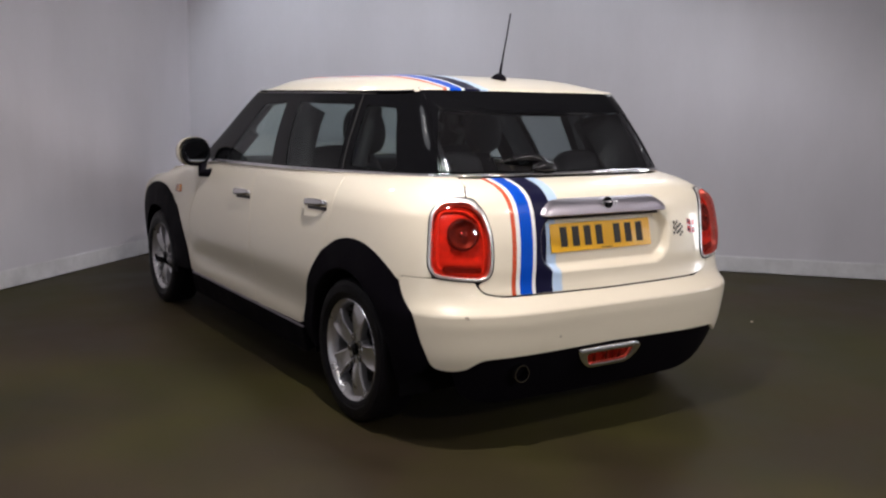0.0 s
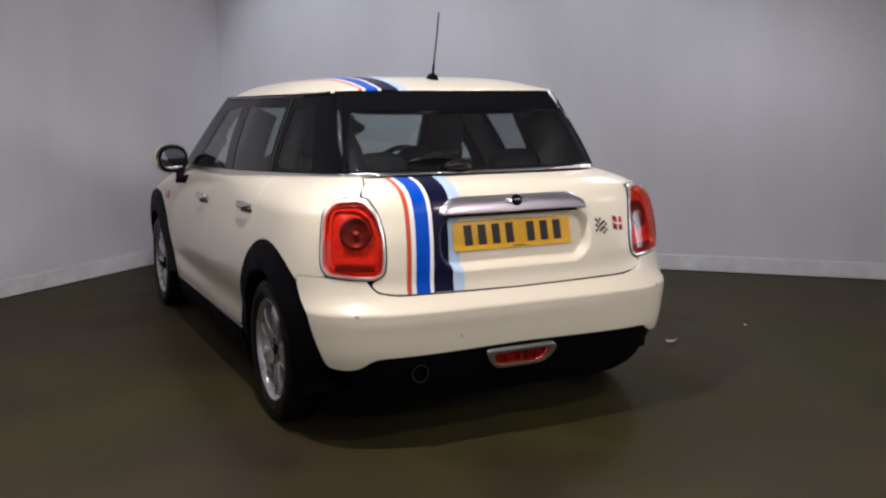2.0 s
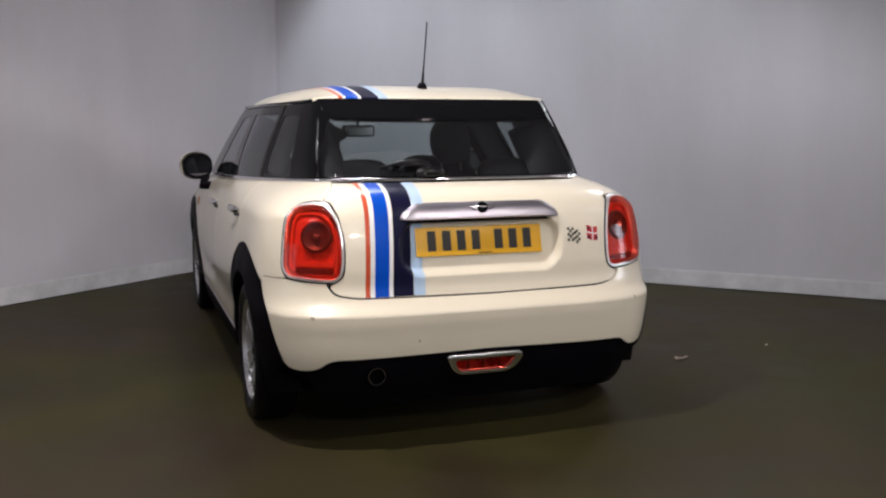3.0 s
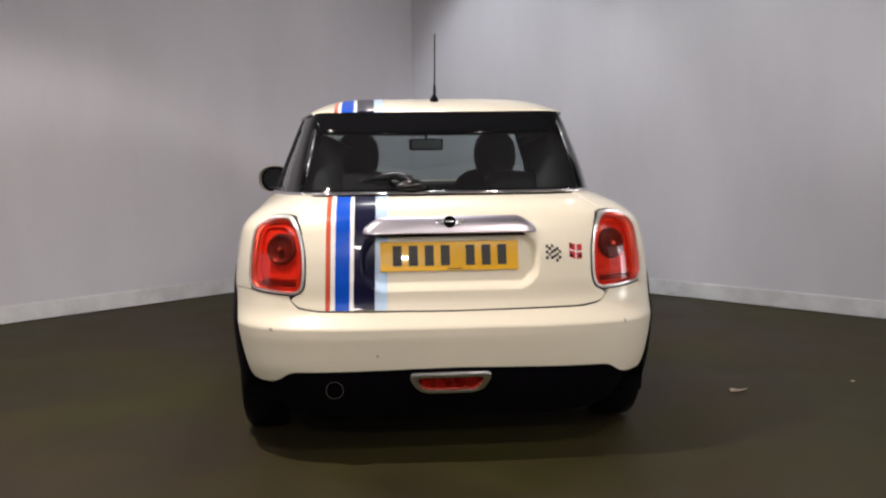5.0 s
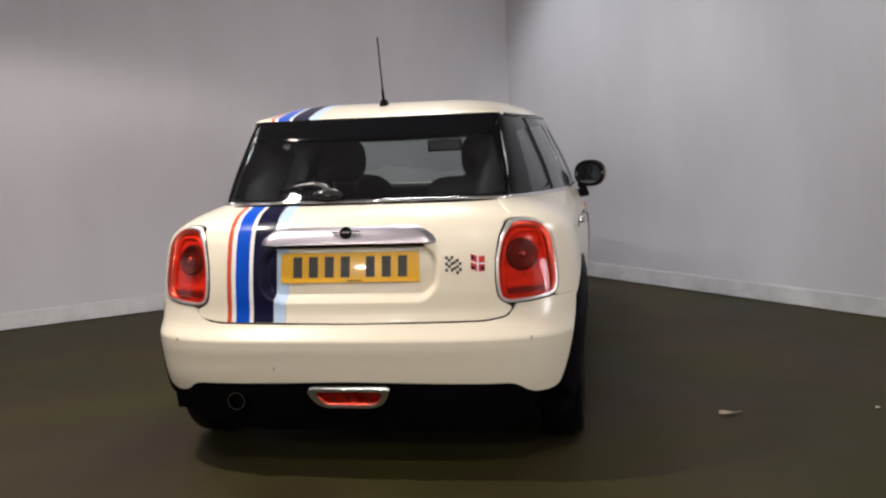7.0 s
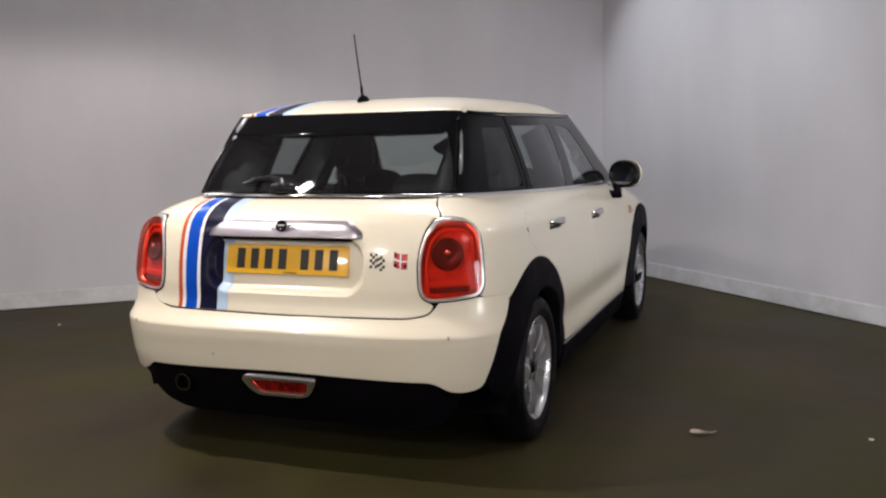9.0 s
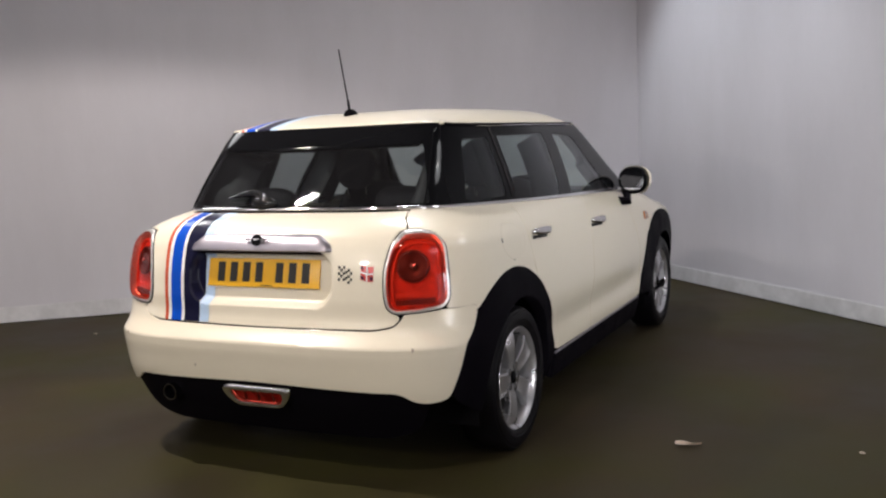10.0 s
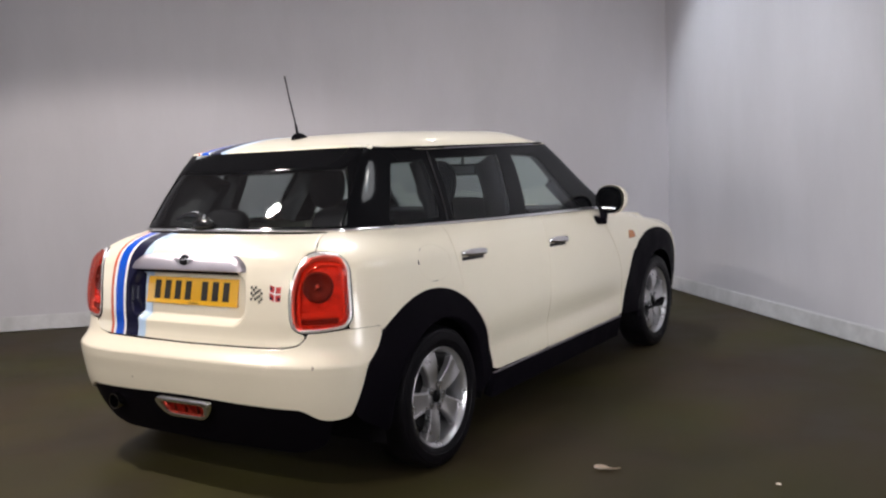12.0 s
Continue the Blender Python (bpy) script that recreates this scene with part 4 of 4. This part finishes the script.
surround = panel("window_surround", cabin, np.array(low + high), GLOSS, car, h=0.03, thick=0.02, gap=0, holes=[q for _, q in panes], soft=0.005, label="gloss black window surround and pillars")
for name, q in panes:
    panel(name, cabin, q, REAR_GLASS if name == "rear_window" else GLASS if name == "front_side_window" else DARK_GLASS, car, h=0.03, lift=-0.003, thick=0.004, gap=-0.001, soft=0.003, label="tinted car window glass")
va = U_NOSE - ue
panel("windscreen", screen, rounded([(-va, 0.955, 0), (va, 0.955, 0), (va, 1.335, 0), (-va, 1.335, 0)], 0.01, 0.05), GLASS, car, h=0.06, thick=0.004, gap=0, label="windscreen glass")
# a thin seal down the rear door's edge
for s in (1, -1):
    pts = [cabin(*G(0.288 + 0.035 * t, bz(0.3) + t * (1.312 - bz(0.3)), s)) + np.array([s * 0.003, 0, 0]) for t in np.linspace(0, 1, 9)]
    part("window_seal", tube(pts, 0.0035, 8), SEAL_SHADE, car)
    pts = [cabin(*G(y, 1.316, s)) + np.array([s * 0.004, 0, 0.0]) for y in np.linspace(0.45, 1.30, 24)]
    part("roof_gutter", tube(pts, 0.0035, 8), SATIN, car, "thin bright gutter strip")
    pts = [cabin(u, 1.331 - 0.010 * float(ramp(abs(u), 0.7, 1.5))) + np.array([s * 0.003, 0, 0.0]) for u in s * np.linspace(0.98, U_SIDE + Y_FRONT + 0.3, 50)]
    part("roof_seal", tube(pts, 0.006, 8), GLOSS, car)
sp = [(*GX(x, 1.252 - 0.006 * (1 - (x / 0.47) ** 2)), 0.02) for x in np.linspace(-0.475, 0.475, 12)]
panel("spoiler", cabin, rounded(sp + [(*GX(0.515, 1.300), 0.03), (*GX(0.515, 1.339), 0.02), (*GX(-0.515, 1.339), 0.02), (*GX(-0.515, 1.300), 0.03)], 0.02), GLOSS, car, h=0.02, lift=0.004, thick=0.02, gap=0, soft=0.010, label="gloss black roof spoiler")

# trim on the pillars' inner side
for s in (1, -1):
    for q, deep in (([G(0.775, bz(0.8), s), G(0.925, bz(0.9), s), G(1.000, 1.290, s), G(0.875, 1.290, s)], 0.120),
                    ([G(0.245, bz(0.3), s), G(0.315, bz(0.3), s), G(0.355, 1.290, s), G(0.285, 1.290, s)], 0.065),
                    ([GX(s * 0.585, 1.032), G(-0.055, bz(0.0) + 0.014, s), G(0.063, 1.275, s), GX(s * 0.500, 1.275)], 0.170),
                    ([G(1.590, bz(1.6), s), G(1.710, bz(1.7), s), G(1.450, 1.300, s), G(1.365, 1.300, s)], 0.060)):
        panel("pillar_trim", cabin, rounded(q, 0.01), TRIM, surround, h=0.03, lift=-0.024, thick=deep, gap=0)

# the tailgate's edge in the black glass
for s in (1, -1):
    pts = [cabin(s * 0.778, z) + facing(cabin, np.array([(s * 0.778, z)]))[0] * 0.001 for z in np.linspace(1.012, 1.325, 16)]
    part("gate_edge", tube(pts, 0.0035, 8), GLOSS, surround)

# bright strip round the waist
pts = []
for u in np.linspace(-ue + 0.55, ue - 0.55, 260):
    z = float(belt(cabin(u, 0.97)[1])) + 0.004
    pts.append(cabin(u, z) + facing(cabin, np.array([(u, z)]))[0] * 0.003)
part("waist_strip", tube(pts, 0.009, 12), POLISH, car, "chrome waist strip")

# --- roof with stripes
rim = [cabin(u, 1.338 - 0.010 * float(ramp(u, 0.7, 1.5)))[:2] for u in np.linspace(0, U_NOSE, 150)]
plan = np.array([(p[0], p[1]) for p in rim] + [(-p[0], p[1]) for p in rim[-2:0:-1]])
plan = shrink(plan, -0.010)
roof_skin = panel("roof", roof, plan, PAINT, car, h=0.035, thick=0.022, gap=0, soft=0.008, label="cream roof with blue stripes")
for x0, x1, mat, label in ((-0.434, -0.420, ORANGE, "thin orange-red stripe"), (-0.405, -0.354, BLUE, "broad blue stripe"), (-0.353, -0.340, WHITE, "thin white stripe"),
                           (-0.419, -0.406, WHITE, "thin white stripe"), (-0.339, -0.268, NAVY, "broad navy stripe"), (-0.267, -0.228, SKY, "pale blue stripe")):
    sel = plan[(plan[:, 0] < 0)]
    rear_pts = sel[sel[:, 1] < 0.4]
    rear_pts = rear_pts[np.argsort(rear_pts[:, 0])]
    pts = [(x, float(np.interp(x, rear_pts[:, 0], rear_pts[:, 1])) - 0.0015) for x in np.linspace(x0, x1, 5)]
    front = [(x1, 1.30), (x0, 1.30)]
    q = np.array(pts + front)
    full = []
    for i in range(len(q)):
        a, b = q[i], q[(i + 1) % len(q)]
        m = max(1, int(np.linalg.norm(b - a) / 0.03))
        full += [a + (b - a) * j / m for j in range(m)]
    panel("stripe", roof, np.array(full), mat, roof_skin, h=0.03, lift=0.0012, thick=0.020, gap=0, soft=0.001, label=label)

# --- aerial
bm = bmesh.new()
rows = []
for i in range(13):
    t = i / 12
    y = 0.115 + 0.10 * t
    w, h = 0.016 * math.sin(math.pi * (0.15 + 0.8 * t)) + 0.003, 0.030 * math.sin(math.pi * min(1, 0.25 + 0.75 * t)) ** 0.8 + 0.003
    zb = float(roof(0.0, y)[2]) - 0.004
    rows.append([bm.verts.new((w * math.cos(a), y, zb + h * math.sin(a))) for a in np.linspace(0, math.pi, 9)])
for a, b in zip(rows, rows[1:]):
    for i in range(8):
        bm.faces.new((a[i], a[i + 1], b[i + 1], b[i]))
bm.faces.new(rows[0]), bm.faces.new(rows[-1][::-1])
aerial = part("aerial", bm, PLASTIC, car, "black aerial on the roof")
zb = float(roof(0.0, 0.14)[2])
part("mast", tube([(0, 0.150, zb + 0.02), (0, 0.142, zb + 0.06), (0, 0.138, zb + 0.075), (0, 0.105, zb + 0.20), (0, 0.085, zb + 0.285)], [0.006, 0.006, 0.0035, 0.003, 0.003], 10), PLASTIC, aerial)

# --- rear wiper
arm = [cabin(*GX(x, z)) + np.array([0, -0.018, 0.006]) for x, z in ((-0.055, 1.036), (-0.11, 1.058), (-0.19, 1.071), (-0.275, 1.064))]
wiper = part("wiper", tube(arm, [0.021, 0.019, 0.017, 0.010], 14), WIPER, car, "black rear wiper")
blade = [cabin(*GX(x, z)) + np.array([0, -0.008, 0.003]) for x, z in ((-0.01, 1.048), (-0.09, 1.062), (-0.17, 1.071), (-0.25, 1.067), (-0.330, 1.054))]
part("blade", tube(blade, [0.004, 0.008, 0.010, 0.009, 0.004], 10), WIPER, wiper)
bm = bmesh.new()
bmesh.ops.create_uvsphere(bm, u_segments=20, v_segments=10, radius=1, matrix=Matrix.Translation(cabin(*GX(-0.060, 1.034)) + np.array([0, -0.010, 0.0])) @ Matrix.Diagonal((0.066, 0.026, 0.030, 1)))
part("pivot_cover", bm, WIPER, wiper)

# --- door mirrors
for s in (1, -1):
    m = pose(s * 0.862, 1.745, 0.990, -3, 0, -s * 12)
    bm = bmesh.new()
    bmesh.ops.create_uvsphere(bm, u_segments=32, v_segments=18, radius=1)
    for v in bm.verts:
        v.co.x = math.copysign(abs(v.co.x) ** 0.85, v.co.x) * 0.095 + s * 0.006
        v.co.z = math.copysign(abs(v.co.z) ** 0.85, v.co.z) * 0.080 + 0.003
        v.co.y = v.co.y * 0.095 if v.co.y > 0 else v.co.y * 0.03
    bmesh.ops.bisect_plane(bm, geom=bm.verts[:] + bm.edges[:] + bm.faces[:], plane_co=(0, -0.005, 0), plane_no=(0, 1, 0), clear_inner=True)
    bmesh.ops.transform(bm, matrix=m, verts=bm.verts)
    mirror = part("door_mirror", bm, PAINT, car, "door mirror with a cream cap and black rim")
    ring = [m @ Vector((0.078 * math.copysign(abs(math.cos(t)) ** 0.85, math.cos(t)), -0.008, 0.066 * math.copysign(abs(math.sin(t)) ** 0.85, math.sin(t)))) for t in np.linspace(0, 2 * math.pi, 41)[:-1]]
    part("rim", tube(ring, 0.0095, 10, closed=True), GLOSS, mirror, "black mirror rim")
    bm = bmesh.new()
    bm.faces.new([bm.verts.new(m @ Vector((0.074 * math.copysign(abs(math.cos(t)) ** 0.85, math.cos(t)), -0.012, 0.062 * math.copysign(abs(math.sin(t)) ** 0.85, math.sin(t))))) for t in np.linspace(0, 2 * math.pi, 41)[:-1]])
    part("mirror_glass", bm, MIRROR, mirror, smooth=False)
    foot = body(*Y(1.70, 0.880, s))
    part("stalk", tube([foot + np.array([-s * 0.02, 0, 0]), foot + np.array([s * 0.04, 0.01, -0.002]), m @ Vector((-s * 0.050, 0.015, -0.062)), m @ Vector((-s * 0.035, 0.015, -0.03))], [0.026, 0.024, 0.026, 0.026], 12), PLASTIC, mirror)

# --- underbody
bm = box(bmesh.new(), (1.02, 3.5, 0.25), pose(0, 1.25, 0.30), 0.05)
box(bm, (1.45, 1.45, 0.2), pose(0, 1.2, 0.29), 0.04)
box(bm, (0.95, 0.25, 0.22), pose(0, -0.41, 0.31), 0.05)
part("underbody", bm, DARK, car)
for s in (1, -1):
    pts = [Y(0.2, 0.80, s), Y(1.9, 0.80, s), Y(1.7, 0.915, s), Y(0.2, 0.955, s)]
    panel("door_card", body, rounded(pts, 0.02), TRIM, car, h=0.08, lift=-0.06, thick=0.005)
    q = [Y(0.5, 0.32, s), Y(1.9, 0.32, s), Y(1.9, 0.83, s), Y(0.26, 0.83, s), Y(0.3, 0.65, s)]
    panel("inner_skin", body, rounded(q, 0.02), DARK, car, h=0.08, lift=-0.03, thick=0.005)
    q = [Y(0.22, 0.775, s), Y(0.22, 0.96, s), X(s * 0.50, 0.96), X(s * 0.50, 0.42), X(s * 0.70, 0.40), Y(-0.40, 0.66, s), Y(-0.2, 0.775, s)]
    panel("inner_skin", body, rounded(q, 0.02), DARK, car, h=0.06, lift=-0.035, thick=0.005)
panel("inner_skin", body, rounded([X(-0.5, 0.36), X(0.5, 0.36), X(0.5, 0.97), X(-0.5, 0.97)], 0.02), DARK, car, h=0.06, lift=-0.075, thick=0.005)

# --- wheels
def make_wheel():
    w = part("wheel", lathe([(-0.06, 0.18), (-0.06, 0.05), (0.01, 0.05), (0.015, 0.135), (0.005, 0.138), (0.002, 0.06)], 40), CAST, None, "alloy wheel with a black tyre on dark floor")
    prof_t = [(-0.07, 0.20), (-0.083, 0.215), (-0.0875, 0.25), (-0.082, 0.278), (-0.066, 0.290), (-0.03, 0.2925), (0.03, 0.2925), (0.066, 0.290), (0.080, 0.280),
              (0.083, 0.270), (0.0865, 0.268), (0.0885, 0.250), (0.0875, 0.236), (0.0845, 0.233), (0.082, 0.218), (0.074, 0.206), (0.066, 0.203)]
    part("tyre", lathe(prof_t, 72), RUBBER, w, "black rubber tyre")
    part("rim", lathe([(-0.08, 0.195), (-0.05, 0.180), (0.03, 0.182), (0.060, 0.190), (0.072, 0.196), (0.079, 0.206), (0.075, 0.209), (0.066, 0.205)], 72), ALLOY, w, "silver alloy rim")
    for k in range(5):
        a = 2 * math.pi * k / 5 + radians(108)
        bm = bmesh.new()
        rows = []
        for t in np.linspace(0, 1, 9):
            r = 0.040 + 0.152 * t
            half = 0.029 + 0.026 * t ** 1.1
            x = 0.052 + 0.020 * math.sin(t * math.pi * 0.75) - 0.004 * t
            hollow = 0.0015 + 0.003 * t
            rows.append([bm.verts.new((px, r * 1.0, py)) for px, py in (
                (x - 0.03, -half), (x - 0.004, -half), (x, -half + 0.006), (x - hollow, -half + 0.016), (x - hollow, half - 0.016), (x, half - 0.006), (x - 0.004, half), (x - 0.03, half))])
        for p, q in zip(rows, rows[1:]):
            for i in range(7):
                bm.faces.new((p[i], p[i + 1], q[i + 1], q[i]))
        bmesh.ops.rotate(bm, matrix=Matrix.Rotation(a, 3, "X"), verts=bm.verts)
        part("spoke", bm, ALLOY, w, sharp=25)
    part("hub", lathe([(0.02, 0.070), (0.048, 0.066), (0.056, 0.058), (0.056, 0.034), (0.050, 0.032), (0.050, 0)], 40), ALLOY, w)
    part("hub_cap", lathe([(0.046, 0.027), (0.060, 0.025), (0.063, 0.021), (0.064, 0)], 32), GLOSS, w, "black centre cap")
    for k in range(5):
        a = 2 * math.pi * k / 5 + radians(144)
        bm = lathe([(0.040, 0.0085), (0.0575, 0.0085), (0.0590, 0.0065), (0.0590, 0)], 12)
        bmesh.ops.translate(bm, vec=(0, 0.048 * math.cos(a), 0.048 * math.sin(a)), verts=bm.verts)
        part("wheel_bolt", bm, STEEL, w)
        # dark ring on the hub, coloured as the shade round a sunk bolt
        bm = lathe([(0.0558, 0.0105), (0.0572, 0.0120), (0.0572, 0.0155), (0.0558, 0.0165)], 16)
        bmesh.ops.translate(bm, vec=(0, 0.048 * math.cos(a), 0.048 * math.sin(a)), verts=bm.verts)
        part("bolt_shade", bm, CAST, w)
    return w


first = make_wheel()
for s, y in ((1, 0.0), (-1, 0.0), (1, 2.567), (-1, 2.567)):
    if s > 0 and y == 0:
        w = first
        w.matrix_basis = pose(0.742, 0, 0.2925)
    else:
        w = copy_thing(first, pose(s * 0.742, y, 0.2925, 36 * (s < 0) - 18 * (y > 1), 0, 0 if s > 0 else 180))
    w.parent = car
    w["group"] = "wheels of the car"

# --- seats and fittings inside
def cushion(size, m, mat, name, parent, label="", bevel=0.04):
    return part(name, box(bmesh.new(), size, m, bevel, 4), mat, parent, label)


def pad(size, m, mat, name, parent, power):
    """A stuffed pad: a ball drawn out towards a block."""
    bm = bmesh.new()
    bmesh.ops.create_uvsphere(bm, u_segments=28, v_segments=16, radius=1)
    for v in bm.verts:
        k = sum(abs(c) ** power for c in v.co) ** (-1 / power)
        v.co = Vector([c * k * d / 2 for c, d in zip(v.co, size)])
    bmesh.ops.transform(bm, matrix=m, verts=bm.verts)
    return part(name, bm, mat, parent)


for s in (1, -1):
    seat = cushion((0.50, 0.52, 0.16), pose(s * 0.365, 1.15, 0.52), CLOTH, "front_seat", car, "charcoal cloth front seat")
    pad((0.46, 0.16, 0.56), pose(s * 0.365, 0.935, 0.79, -20), CLOTH, "backrest", seat, 3.4)
    pad((0.215, 0.115, 0.235), pose(s * 0.350, 0.765, 1.140, -10), CLOTH, "headrest", seat, 2.5)
    for k in (-0.055, 0.055):
        part("headrest_post", tube([(s * 0.365 + k, 0.80, 0.98), (s * 0.365 + k, 0.785, 1.10)], 0.006, 8), CHROME, seat)
bench = cushion((1.20, 0.46, 0.16), pose(0, 0.36, 0.52), CLOTH, "rear_seat", car, "charcoal cloth rear bench")
for s in (1, -1):
    cushion((0.58, 0.12, 0.46), pose(s * 0.31, 0.08, 0.74, -16), CLOTH, "backrest", bench, bevel=0.04)
    pad((0.25, 0.10, 0.15), pose(s * 0.33, -0.01, 1.005, -14), CLOTH, "headrest", bench, 2.8)
cushion((1.10, 0.32, 0.02), pose(0, -0.13, 0.885), TRIM, "parcel_shelf", car, "dark parcel shelf", 0.008)
dash = cushion((1.36, 0.42, 0.26), pose(0, 1.68, 0.83), TRIM, "dashboard", car, "dark dashboard", 0.07)
cushion((0.34, 0.22, 0.08), pose(0.37, 1.60, 0.915), TRIM, "binnacle", dash, bevel=0.03)
wheel_c = pose(0.37, 1.40, 0.87, -66, 0, 0)
ring = [wheel_c @ Vector((0.185 * math.cos(t), 0.185 * math.sin(t), 0)) for t in np.linspace(0, 2 * math.pi, 41)[:-1]]
steer = part("steering_wheel", tube(ring, 0.016, 10, closed=True), TRIM, car, "black steering wheel")
bm = bmesh.new()
for a in (0, 180, 270):
    box(bm, (0.16, 0.045, 0.02), wheel_c @ pose(0.10 * math.cos(radians(a)), 0.10 * math.sin(radians(a)), -0.01, 0, 0, a), 0.006)
box(bm, (0.12, 0.12, 0.05), wheel_c @ pose(0, 0, -0.02), 0.02)
part("spokes", bm, TRIM, steer)
rv = cushion((0.200, 0.03, 0.068), pose(0.045, 1.515, 1.190, 0, 0, 6), TRIM, "rear_view_mirror", car, "rear-view mirror under the roof", 0.012)
cushion((0.174, 0.004, 0.048), pose(0.045, 1.515, 1.190, 0, 0, 6) @ pose(0, -0.0165, 0), DULL_MIRROR, "mirror_glass", rv, bevel=0.0015)
part("stem", tube([(0.045, 1.525, 1.20), (0.045, 1.54, 1.31)], 0.009, 8), TRIM, rv)
bm = bmesh.new()
q = [p * 0.94 for p in np.array([(p[0], p[1] - 0.6) for p in plan[::3]])]
vs = [bm.verts.new((p[0], p[1] + 0.6, float(min(roof(p[0], p[1] + 0.6)[2], 1.36)) - 0.03)) for p in q]
bm.faces.new(vs)
part("headlining", bm, HEADLINE, car, smooth=False)
